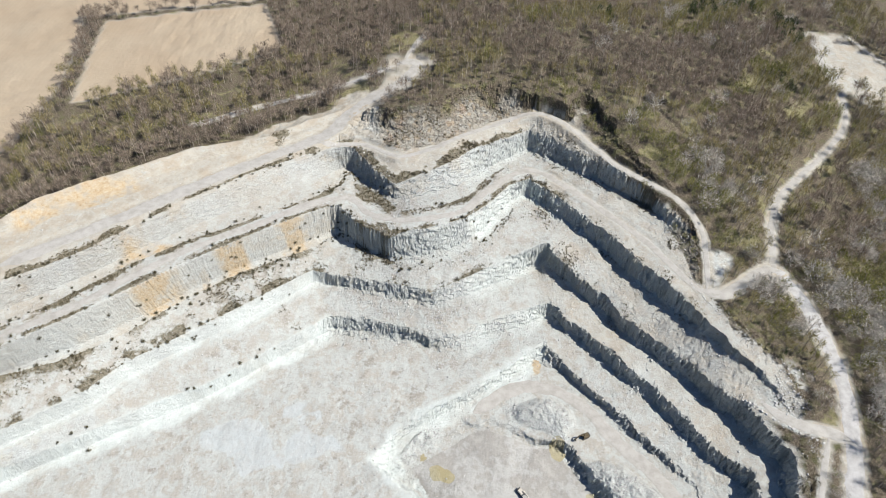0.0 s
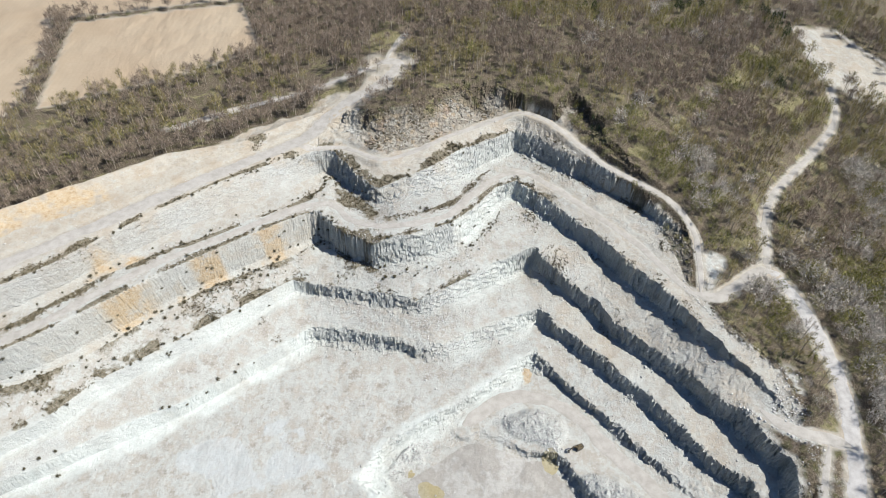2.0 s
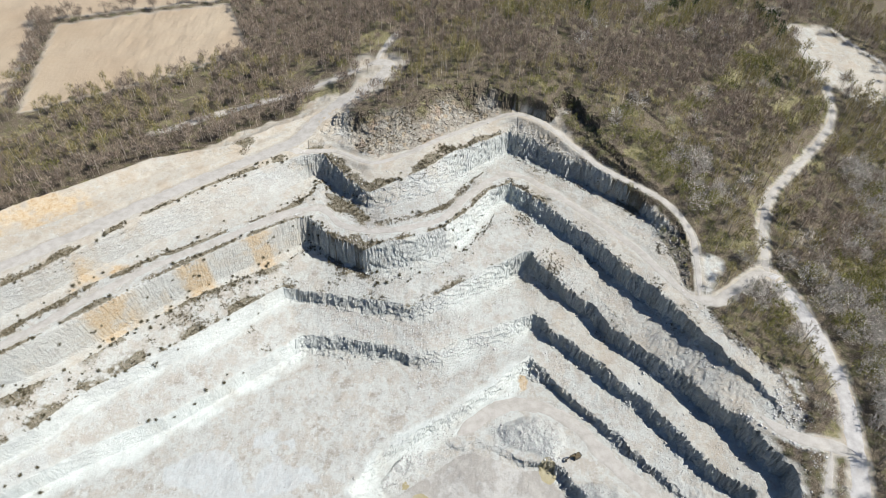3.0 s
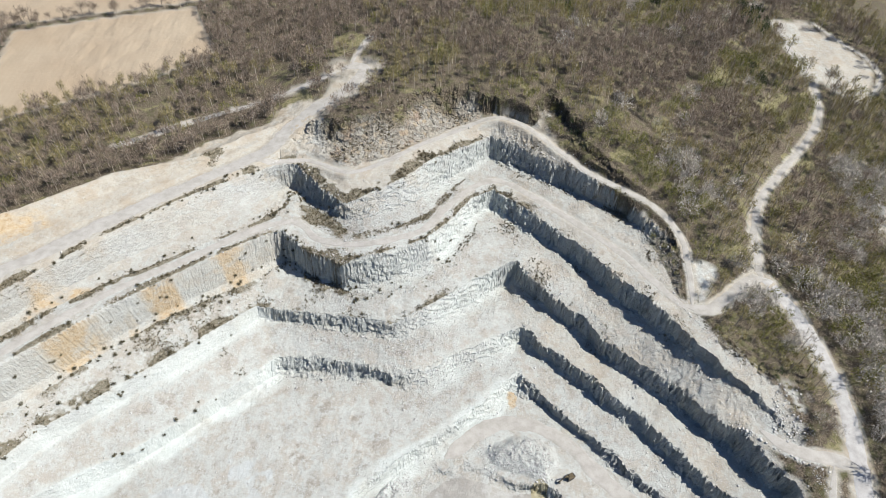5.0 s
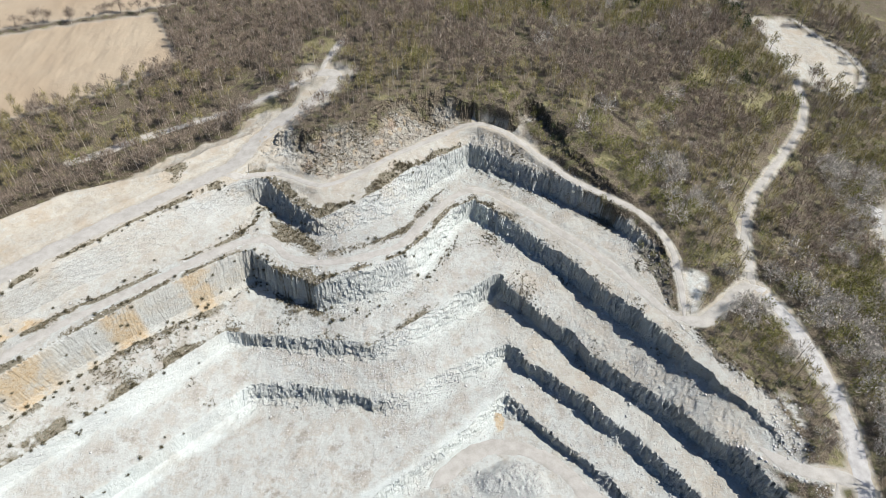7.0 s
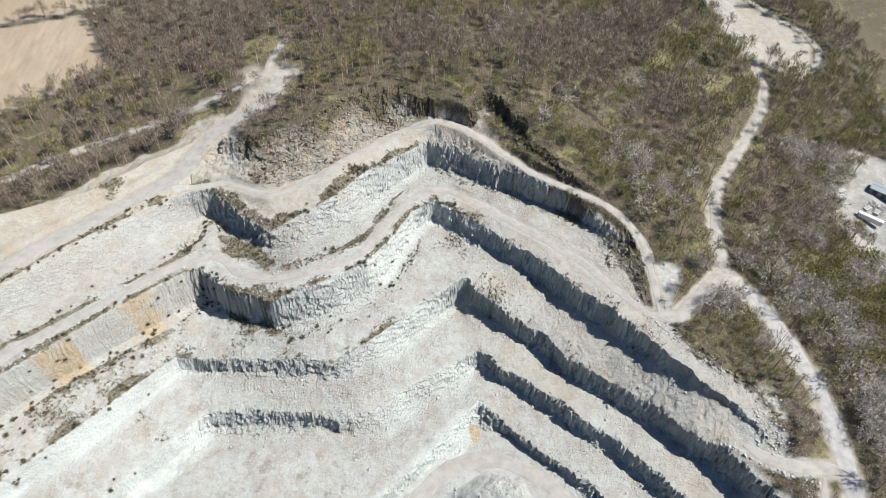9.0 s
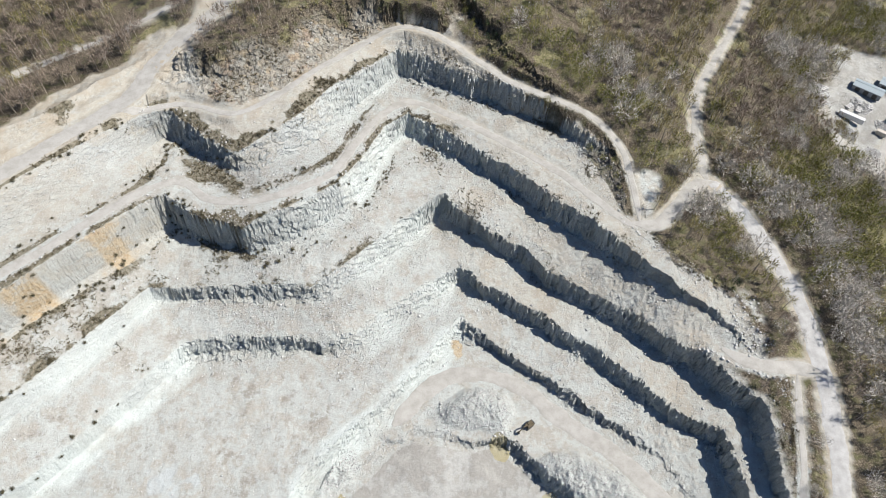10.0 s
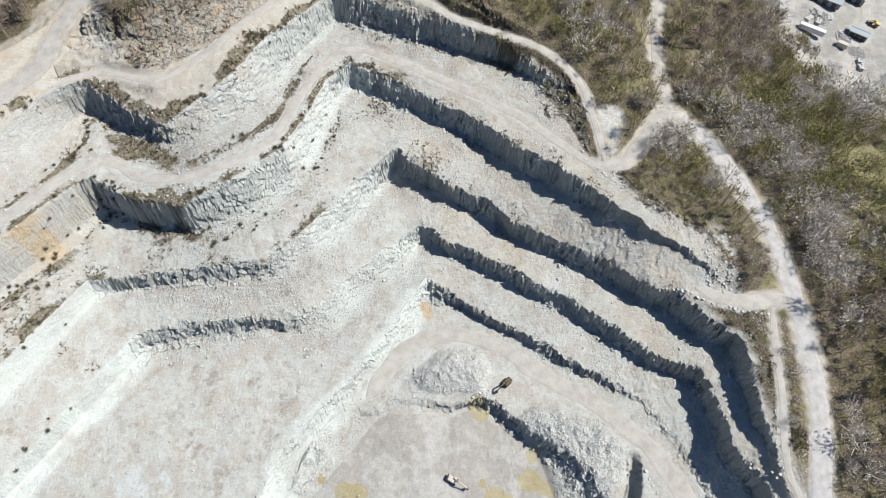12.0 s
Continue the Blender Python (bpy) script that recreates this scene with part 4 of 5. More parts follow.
road("road_10", "yard", DUST, "dirt road past the storage yard", seed=21)
road("road_11", "yard2", DUST, "dirt branch into the storage yard", seed=23, lift=0.14)


# ---- woods ----
def prism(verts, faces, a, b, ra, rb, sides=3):
    """A tapered stem from a to b."""
    a, b = np.array(a, float), np.array(b, float)
    d = (b - a) / (np.linalg.norm(b - a) + 1e-9)
    u = np.cross(d, (0.31, 0.95, 0.1))
    u /= np.linalg.norm(u)
    v = np.cross(d, u)
    k = len(verts)
    for p, r in ((a, ra), (b, rb)):
        for s in range(sides):
            t = 2 * math.pi * s / sides
            verts.append(tuple(p + r * (math.cos(t) * u + math.sin(t) * v)))
    for s in range(sides):
        faces.append((k + s, k + (s + 1) % sides, k + sides + (s + 1) % sides, k + sides + s))


def tree_shape(rng, tall, wide, twigs, leaves=0, twig_w=0.07, leaf=0.3, low=0.3, up=0.5):
    """Stem with limbs, and a crown of twigs and leaf clumps, as two sets of vertices and faces."""
    sv, sf, cv, cf = [], [], [], []
    lean = np.array([rng.uniform(-0.06, 0.06) * tall, rng.uniform(-0.06, 0.06) * tall, 0])
    mid, top = lean * 0.4 + (0, 0, tall * 0.5), lean + (0, 0, tall * 0.92)
    prism(sv, sf, (0, 0, -0.6), mid, 0.018 * tall, 0.012 * tall)
    prism(sv, sf, mid, top, 0.012 * tall, 0.004 * tall)
    for k in range(5):
        h = rng.uniform(low, 0.75)
        base = lean * h + (0, 0, tall * h)
        turn = k * 2.4 + rng.uniform(-0.5, 0.5)
        reach = wide * rng.uniform(0.55, 0.95) * (1.1 - 0.5 * h)
        prism(sv, sf, base, base + (math.cos(turn) * reach, math.sin(turn) * reach, tall * rng.uniform(0.12, 0.26)), 0.009 * tall, 0.003 * tall)
    mid_h, half = (low + 1) / 2 * tall, (1 - low) / 2 * tall
    bumps = [(rng.uniform(0, 6.28), rng.uniform(0.1, 0.35)) for _ in range(3)]

    def spot(inner):
        a, s = rng.uniform(0, 6.283), rng.uniform(-0.75, 1)
        r = rng.uniform(inner, 1.0) * (1 + sum(b * math.cos(2 * (a - t)) for t, b in bumps) * 0.6)
        c = math.sqrt(max(0.0, 1 - s * s))
        out = np.array([math.cos(a) * c, math.sin(a) * c, s])
        return lean * 0.7 + np.array([0, 0, mid_h]) + out * r * (wide, wide, half), out

    for _ in range(twigs):
        p, out = spot(0.35)
        d = out * 0.8 + np.array([rng.gauss(0, 0.45), rng.gauss(0, 0.45), rng.uniform(0, 2 * up)])
        d *= rng.uniform(0.9, 2.2) / np.linalg.norm(d)
        w = np.array([rng.gauss(0, 1), rng.gauss(0, 1), rng.gauss(0, 0.6)])
        w *= twig_w * rng.uniform(0.6, 1.4) / (np.linalg.norm(w) + 1e-9)
        k = len(cv)
        cv += [tuple(p - d * 0.4 - w), tuple(p - d * 0.4 + w), tuple(p + d * 0.6)]
        cf.append((k, k + 1, k + 2))
    for _ in range(leaves):
        p, out = spot(0.6)
        u, v = np.array([rng.gauss(0, 1) for _ in range(3)]), np.array([rng.gauss(0, 1) for _ in range(3)])
        u, v = u / np.linalg.norm(u) * leaf * rng.uniform(0.6, 1.3), v / np.linalg.norm(v) * leaf * rng.uniform(0.6, 1.3)
        k = len(cv)
        cv += [tuple(p - u), tuple(p + v), tuple(p + u * 0.9 - v * 0.4)]
        cf.append((k, k + 1, k + 2))
    return [np.array(sv), sf], [np.array(cv), cf]


rng = random.Random(7)
KINDS = {
    "brown": (TWIG_BROWN, [tree_shape(rng, rng.uniform(7, 11), rng.uniform(2.6, 4.0), 165, twig_w=0.115) for _ in range(7)]),
    "olive": (TWIG_OLIVE, [tree_shape(rng, rng.uniform(8, 12), rng.uniform(1.5, 2.4), 70, 75, twig_w=0.10, leaf=0.28, low=0.4) for _ in range(6)]),
    "green": (LEAF_GREEN, [tree_shape(rng, rng.uniform(5, 8), rng.uniform(2.2, 3.4), 50, 150, twig_w=0.11, leaf=0.33, low=0.15) for _ in range(4)]),
    "dark": (LEAF_DARK, [tree_shape(rng, 8.5, 2.0, 60, 130, twig_w=0.12, leaf=0.4, low=0.1) for _ in range(3)]),
    "blossom": (BLOSSOM, [tree_shape(rng, rng.uniform(5, 7.5), rng.uniform(2.6, 3.8), 90, 180, twig_w=0.09, leaf=0.26, low=0.12) for _ in range(5)]),
}


def joined(name, shape_spots, material, label, category):
    """Many plants in one mesh: rows of (vertices, faces, x, y, z, turn, size)."""
    co, tri, quad, at = [], [], [], 0
    for verts, faces, x, y, z, turn, size in shape_spots:
        c, s = math.cos(turn) * size, math.sin(turn) * size
        co.append(np.stack([verts[:, 0] * c - verts[:, 1] * s + x, verts[:, 0] * s + verts[:, 1] * c + y, verts[:, 2] * size + z], 1))
        block = np.array(faces) + at
        (tri if block.shape[1] == 3 else quad).append(block)
        at += len(verts)
    if not co:
        return None
    co = np.vstack(co)
    loops = np.concatenate([np.vstack(tri).ravel() if tri else np.zeros(0, int), np.vstack(quad).ravel() if quad else np.zeros(0, int)])
    nt, nq = sum(map(len, tri)), sum(map(len, quad))
    starts = np.concatenate([np.arange(nt) * 3, nt * 3 + np.arange(nq) * 4])
    me = bpy.data.meshes.new(name)
    me.vertices.add(len(co))
    me.vertices.foreach_set("co", co.ravel())
    me.loops.add(len(loops))
    me.loops.foreach_set("vertex_index", loops)
    me.polygons.add(nt + nq)
    me.polygons.foreach_set("loop_start", starts)
    me.update(calc_edges=True)
    me.materials.append(material)
    return tagged(new(name, me), label, category, kind="stuff")


def sampled(values, x, y):
    i = np.clip(np.searchsorted(XS, x) - 1, 0, len(XS) - 2)
    j = np.clip(np.searchsorted(YS, y) - 1, 0, len(YS) - 2)
    return values[j, i]


# places for trees: a loose grid over all wooded ground
spots = []
gap = 4.75
tx, ty = np.meshgrid(np.arange(-330, 350, gap), np.arange(60, 700, gap))
jx, jy = np.random.uniform(-0.5, 0.5, tx.shape) * gap, np.random.uniform(-0.5, 0.5, tx.shape) * gap
tx, ty = (tx + jx).ravel(), (ty + jy).ravel()
keep = (sampled(wood, tx, ty) > 0.5) & ~sampled(np.pad(in_field, ((0, 1), (0, 1))), tx, ty)
keep &= (np.random.random(tx.shape) < np.where(ty > 480, 0.6, 0.93)) & (fbm(tx, ty, 0.045, 77, 3) > -0.8)
keep &= (sampled(ROAD_D["main"], tx, ty) > 8.0) & (sampled(ROAD_D["lane"], tx, ty) > 6.0) & (sampled(ROAD_D["rim"], tx, ty) > 3.8)
keep &= ~((tx < -120) & (ty < 200)) & (np.random.random(tx.shape) > 0.85 * sampled(glade, tx, ty))
for key in ("woodtrack", "climb", "edge", "clearing", "yard", "yard2"):
    keep &= sampled(ROAD_D[key], tx, ty) > ROADS[key][0] / 2 + 1.5
tx, ty = tx[keep], ty[keep]
tz = height(tx, ty)
greenish, pale = fbm(tx, ty, 0.018, 51, 3), fbm(tx, ty, 0.03, 57, 2)
beside = np.min([to_line(tx, ty, np.array([(x, y, 0.0) for x, y in ROADS[k][1]]))[0] for k in ("main", "connect", "south")], 0)
CLUMPS = {
    "blossom": [(227, 262, 6), (242, 239, 9), (211, 231, 6), (216, 217, 7), (213, 205, 7), (197, 260, 4), (215, 187, 6), (176, 205, 6), (160, 222, 4), (205, 160, 8), (198, 140, 6), (160, 290, 9), (150, 305, 7)],
    "green": [(220, 276, 7), (236, 271, 6), (214, 253, 6), (151, 251, 4), (210, 286, 7), (195, 240, 5), (245, 255, 7), (226, 240, 6), (160, 350, 12), (215, 400, 14), (190, 380, 10), (225, 355, 8)],
    "dark": [(251, 492, 8), (250, 474, 8), (255, 464, 7), (243, 444, 6), (156, 192, 4), (152, 197, 4), (96, 333, 5), (225, 180, 4), (212, 150, 4)],
}
stems, crowns, single = [], {k: [] for k in KINDS}, []
for x, y, z, g, w, d in zip(tx, ty, tz, greenish, pale, beside):
    r = 0.66 + 0.9 * g + 0.5 * (rng.random() - 0.5) + (0.14 if x > 190 else 0.06 if y < 330 else 0) - (0.2 if y > 400 else 0)
    kind = "brown" if r < 0.44 else "olive" if r < 0.8 else "green" if r < 1.14 or y < 390 else "dark"
    if x > 100 and rng.random() < (0.05 + 0.8 * max(0.0, w) if y < 330 and x > 140 else 0.03):
        kind = "blossom"
    if x < -20:
        kind = "brown" if sampled(DIST[0], x, y) < 24 or y > 400 or rng.random() < 0.45 else "olive" if rng.random() < 0.8 else "green"
    for clump, places in CLUMPS.items():
        if any((x - px) ** 2 + (y - py) ** 2 < r * r for px, py, r in places) and rng.random() < 0.85:
            kind = clump
    which = rng.randrange(len(KINDS[kind][1]))
    stem, crown = KINDS[kind][1][which]
    size = rng.uniform(0.65, 1.45) * (0.7 if sampled(DIST[0], x, y) < 8 else 1.0) * (0.6 if sampled(BAND, x, y) > 0 else 1.0) * (1.15 if x > 185 else 1.0) * (1.3 if kind == "blossom" else 1.0)
    turn = rng.uniform(0, 6.28)
    if d < 17 and len(single) < 260 and y < 275:
        single.append((kind, which, x, y, z, turn, size))
        continue
    stems.append((*stem, x, y, z, turn, size))
    crowns[kind].append((*crown, x, y, z, turn, size))
joined("wood_stems", stems, BARK, "grey-brown bare stems of the woodland", "woodland")
for kind, text in (("brown", "bare brown twigs of leafless woodland trees"), ("olive", "olive budding crowns of birch woodland"), ("green", "fresh green crowns of woodland trees"),
                   ("dark", "dark green conifer crowns in the wood"), ("blossom", "pale blossoming crowns of wild cherry trees")):
    joined("woodland", crowns[kind], KINDS[kind][0], text, "woodland")

# trees beside the haul road stand singly
TREE_TEXT = {"brown": "bare brown leafless tree beside the gravel haul road", "olive": "slender olive budding tree beside the haul road", "green": "fresh green young tree beside the haul road",
             "dark": "dark green conifer beside the haul road", "blossom": "pale grey-white blossoming tree beside the haul road"}
tree_meshes = {}
for kind, (mat, shapes) in KINDS.items():
    for n, (stem, crown) in enumerate(shapes):
        tree_meshes[kind, n] = mesh_from("trunk", [tuple(p) for p in stem[0]], stem[1], BARK), mesh_from("crown", [tuple(p) for p in crown[0]], crown[1], mat)
for kind, n, x, y, z, turn, size in single:
    ob = new("tree")
    ob.matrix_basis = pose(x, y, z, 0, 0, math.degrees(turn)) @ Matrix.Scale(size, 4)
    tagged(ob, TREE_TEXT[kind], "tree", "trees beside the haul road")
    for name, me in zip(("trunk", "crown"), tree_meshes[kind, n]):
        new(name, me).parent = ob



# ---- helpers for things ----
def part(name, verts, faces, material, parent=None, label="", smooth=False):
    """One mesh object, under a thing or a part."""
    ob = new(name, mesh_from(name, [tuple(v) for v in verts], [tuple(int(i) for i in f) for f in faces], material, smooth))
    if parent:
        ob.parent = parent
    if label:
        ob["label"] = label
    return ob


def box(cx, cy, cz, sx, sy, sz, bevel=0.0, turn=0.0, taper=1.0):
    """A box with chamfered edges: vertices and faces."""
    bm = bmesh.new()
    bmesh.ops.create_cube(bm, size=1)
    for v in bm.verts:
        k = taper if v.co.z > 0 else 1.0
        v.co = Vector((v.co.x * sx * k, v.co.y * sy * k, v.co.z * sz))
    if bevel:
        bmesh.ops.bevel(bm, geom=bm.edges[:], offset=bevel, segments=1, affect="EDGES")
    bmesh.ops.transform(bm, matrix=Matrix.Translation((cx, cy, cz)) @ Matrix.Rotation(turn, 4, "Z"), verts=bm.verts)
    out = [tuple(v.co) for v in bm.verts], [tuple(v.index for v in f.verts) for f in bm.faces]
    bm.verts.index_update()
    out = [tuple(v.co) for v in bm.verts], [tuple(v.index for v in f.verts) for f in bm.faces]
    bm.free()
    return out


def merged(*shapes):
    verts, faces = [], []
    for v, f in shapes:
        k = len(verts)
        verts += list(v)
        faces += [tuple(i + k for i in q) for q in f]
    return verts, faces


def beam(a, b, w, h):
    """A square bar from a to b."""
    a, b = Vector(a), Vector(b)
    m = (b - a).to_track_quat("Z", "Y").to_matrix().to_4x4()
    v, f = box(0, 0, (b - a).length / 2, w, h, (b - a).length, 0.04)
    return [tuple(Matrix.Translation(a) @ m @ Vector(p)) for p in v], f


def empty(name, x, y, z, turn, label, category, group=""):
    ob = new(name)
    ob.empty_display_size = 0.5
    ob.matrix_basis = pose(x, y, z, 0, 0, turn)
    return tagged(ob, label, category, group)


def ground_at(x, y):
    return float(height(x, y))


def plain(name, color, rough=0.6, metal=0.0, scale=1.5, wear=0.3):
    g = Nodes(name)
    n = g.noise(scale, 5)
    col = g.mix(g.level(n, 0.45, 0.75, 0, wear), color, tuple(c * 0.6 + 0.08 for c in color))
    g.bsdf.inputs["Metallic"].default_value = metal
    return g.done(col, rough, n, 0.15, 0.03, 0.4)


STONE = Nodes("broken_limestone")
_isl = STONE.tree.nodes["Geometry"].outputs["Random Per Island"]
_n = STONE.noise(1.3, 4)
_c = STONE.mix(_isl, (0.34, 0.342, 0.335), (0.55, 0.552, 0.545))
_c = STONE.mix(STONE.level(_n, 0.45, 0.7, 0, 0.4), _c, (0.34, 0.30, 0.245))
STONE = STONE.done(_c, 0.95, _n, 0.5, 0.2, 0.1)
SHRUB = twig_material("dark_shrub_twigs", (0.065, 0.06, 0.036), (0.19, 0.17, 0.11))
STEEL = plain("dark_worn_steel", (0.07, 0.068, 0.065), 0.5, 0.6)
YELLOW = plain("faded_yellow_paint", (0.58, 0.44, 0.13), 0.55)
TANPAINT = plain("dusty_brown_yellow_paint", (0.085, 0.066, 0.034), 0.6)
CREAM = plain("dusty_cream_paint", (0.46, 0.43, 0.37), 0.5)
GLASS = plain("dark_cab_glass", (0.03, 0.035, 0.04), 0.1)
ROOF = plain("blue_grey_sheet_roof", (0.30, 0.35, 0.37), 0.45, 0.2)
WALLING = plain("grey_sheet_wall", (0.25, 0.265, 0.275), 0.6)
TARP = plain("white_tarpaulin", (0.62, 0.62, 0.615), 0.5)
RUBBER = plain("black_rubber", (0.025, 0.025, 0.025), 0.8)


def stone_shape(rng, flat=0.7):
    """A broken block: a pulled-about octahedron with its corners cut."""
    bm = bmesh.new()
    bmesh.ops.create_cube(bm, size=1)
    for v in bm.verts:
        v.co = Vector((v.co.x * rng.uniform(0.7, 1.15), v.co.y * rng.uniform(0.6, 1.1), v.co.z * flat * rng.uniform(0.7, 1.1)))
    bmesh.ops.bevel(bm, geom=bm.verts[:], offset=rng.uniform(0.12, 0.25), segments=1, affect="VERTICES")
    bm.verts.index_update()
    out = np.array([tuple(v.co) for v in bm.verts]), [tuple(v.index for v in f.verts) for f in bm.faces]
    bm.free()
    return out


def chip_shape(rng):
    """A small chip of rock with eight faces."""
    p = np.array([(1, 0, 0), (0, 1, 0), (-1, 0, 0), (0, -1, 0), (0, 0, 1), (0, 0, -1)], float) * 0.5
    p *= np.array([[rng.uniform(0.6, 1.25), rng.uniform(0.6, 1.25), rng.uniform(0.5, 1.0)] for _ in p])
    p[:, :2] += np.array([[rng.uniform(-0.15, 0.15), rng.uniform(-0.15, 0.15)] for _ in p])
    return p, [(0, 1, 4), (1, 2, 4), (2, 3, 4), (3, 0, 4), (1, 0, 5), (2, 1, 5), (3, 2, 5), (0, 3, 5)]


# ---- loose rock ----
rng = random.Random(21)
chips = [chip_shape(rng) for _ in range(12)]
rows = []
sx = np.random.uniform(-215, 175, 560000)
sy = np.random.uniform(88, 352, 560000)
band_s, rub_s, heap_s = sampled(BAND, sx, sy), sampled(rubble, sx, sy), sampled(heap, sx, sy)
patch = fbm(sx, sy, 0.06, 140, 3)
chance = np.where(band_s % 2 == 1, np.where((sx < -55) | ((band_s == 11) & (sx < 50)), 0.02, 0.10), 0.012 + 0.2 * rub_s * (patch > 0.12)) * (band_s >= 2)
chance = np.where(band_s == 1, 0.05 * (sx > -45) * (sx < 92), chance)
chance = np.maximum(chance, 0.95 * heap_s)
chance *= np.where((sx < -60) & (band_s >= 5), 0.35, 1.0) * np.where((sampled(near_road, sx, sy) < 0.3) | (band_s == 14), 0.04, 1.0)
pick = np.random.random(len(sx)) < chance
sz = height(sx, sy)
for x, y, z, hp in zip(sx[pick], sy[pick], sz[pick], heap_s[pick]):
    size = min(1.5, 0.3 * math.exp(abs(rng.gauss(0, 0.5)))) * (0.9 if hp > 0.5 else 1.0)
    v, f = chips[rng.randrange(12)]
    rows.append((v, f, x, y, z + 0.1 * size, rng.uniform(0, 6.28), size))
joined("rubble", rows, STONE, "scattered broken pale limestone rubble", "rubble")

boulder_meshes = []
for _ in range(8):
    v, f = stone_shape(rng)
    boulder_meshes.append(mesh_from("boulder", [tuple(p) for p in v], f, STONE))


def boulder(x, y, size, label, group):
    ob = new("boulder", boulder_meshes[rng.randrange(8)])
    ob.matrix_basis = pose(x, y, ground_at(x, y) + 0.22 * size, rng.uniform(-12, 12), rng.uniform(-12, 12), rng.uniform(0, 360)) @ Matrix.Scale(size, 4)
    return tagged(ob, label, "boulder", group)


def along(pts, step, jitter):
    run = resampled([(p[0], p[1]) for p in pts], step)
    return [(x + rng.uniform(-jitter, jitter), y + rng.uniform(-jitter, jitter)) for x, y in run]


EDGE_ROWS = [
    ("boulders along the haul road edge", [(128, 238), (126.5, 232), (129, 226), (132, 219), (136, 213)], 2.2, 0.5, (0.9, 1.7)),
    ("boulders along the third terrace", [(139, 173), (144, 168), (150, 161), (156, 157.5), (162, 154), (167, 152)], 2.0, 0.5, (0.9, 1.8)),
    ("boulders along the rim road", [(-66, 316), (-58, 319), (-50, 315), (-45, 309)], 2.0, 0.6, (0.7, 1.4)),
    ("boulders along the rim road", [(28, 324), (40, 332), (52, 340.5), (66, 334), (84, 319), (100, 305)], 2.6, 0.7, (0.6, 1.3)),
    ("boulders along the terrace road", [(-125, 231), (-98, 254), (-70, 274), (-58, 279), (-46, 267), (-28, 259), (-8, 263), (11, 271), (24, 286), (37, 306), (50, 314)], 3.4, 0.8, (0.6, 1.4)),
    ("boulders along the floor ramp", [(106, 124), (105, 118), (105, 113), (106, 108)], 3.2, 0.4, (0.9, 2.0)),
]
for group, pts, step, jitter, (lo, hi) in EDGE_ROWS:
    for x, y in along(pts, step, jitter):
        boulder(x, y, 0.65 * rng.uniform(lo, hi), "pale limestone boulder lying along the road edge", group)
for x, y in [(rng.uniform(150, 170), rng.uniform(165, 190)) for _ in range(90)]:
    if float(to_ring(np.array(x), np.array(y), AREAS["rocks"])) < 0:
        boulder(x, y, rng.uniform(0.4, 1.0), "tan boulder on the bare bank beside the haul road", "boulders on the bare bank")
for x, y in [(rng.uniform(128, 143), rng.uniform(98, 112)) for _ in range(26)]:
    boulder(x, y, rng.uniform(0.5, 1.2), "pale boulder at the end of the lower terrace", "boulders at the terrace end")

# ---- dry weeds ----
tufts = []
for _ in range(8):
    v, f = [], []
    for _ in range(9):
        a, out, tall = rng.uniform(0, 6.28), rng.uniform(0.05, 0.55), rng.uniform(0.25, 0.75)
        x, y, w = math.cos(a) * out, math.sin(a) * out, rng.uniform(0.10, 0.22)
        b = rng.uniform(0, 6.28)
        v += [(x - w * math.cos(b), y - w * math.sin(b), -0.1), (x + w * math.cos(b), y + w * math.sin(b), -0.1), (x * 1.6, y * 1.6, tall)]
        f.append((len(v) - 3, len(v) - 2, len(v) - 1))
    tufts.append((np.array(v), f))
wx, wy = np.random.uniform(-215, 160, 260000), np.random.uniform(95, 352, 260000)
dense = np.clip(sampled(weeds, wx, wy) + 0.5 * fbm(wx, wy, 0.12, 191, 3) - 0.2, 0, 1) * 0.65 
dense = np.where((sampled(near_road, wx, wy) < 0.5) | (sampled(weeds, wx, wy) < 0.12), 0, dense)
pick = np.random.random(len(wx)) < dense
rows = [(*tufts[rng.randrange(8)], x, y, z, rng.uniform(0, 6.28), rng.uniform(0.6, 1.3)) for x, y, z in zip(wx[pick], wy[pick], height(wx[pick], wy[pick]))]
joined("dry_weeds", rows, WEED, "tufts of dry brown weeds on the terrace edges", "weeds")

# ---- shrubs ----
shrub_meshes = []
for k in range(6):
    (sv, sf), (cv, cf) = tree_shape(rng, 1.5, 0.95, 70, 70, twig_w=0.05, leaf=0.16, low=0.05)
    me = bpy.data.meshes.new("shrub")
    me.from_pydata([tuple(p) for p in sv] + [tuple(p) for p in cv], [], [tuple(f) for f in sf] + [tuple(i + len(sv) for i in f) for f in cf])
    me.materials.append(SHRUB)
    shrub_meshes.append(me)
places = []
for line, count, spread, lo, hi in ((CREST_1, 66, 1.6, 0, 16), (TOE_1, 60, 1.8, 0, 13), (CREST_2, 40, 1.8, 0, 14), (TOE_2, 90, 3.4, 0, 9), (TOE_2, 20, 3.0, 9, 15), (CREST_3, 22, 2.5, 1, 6), (CREST_4, 12, 2.0, 1, 6)):
    run = resampled([(p[0], p[1]) for p in line[lo:hi]], 1.0)
    for _ in range(count):
        x, y = run[rng.randrange(len(run))]
        places.append((x + rng.gauss(0, spread), y + rng.gauss(0, spread)))
for x, y in places:
    if float(sampled(near_road, np.array(x), np.array(y))) < 0.3:
        continue
    ob = new("shrub", shrub_meshes[rng.randrange(6)])
    ob.matrix_basis = pose(x, y, ground_at(x, y) - 0.05, 0, 0, rng.uniform(0, 360)) @ Matrix.Scale(rng.uniform(0.5, 1.1), 4)
    tagged(ob, "small dark leafless shrub on the pale quarry terrace", "shrub", "shrubs on the terraces")


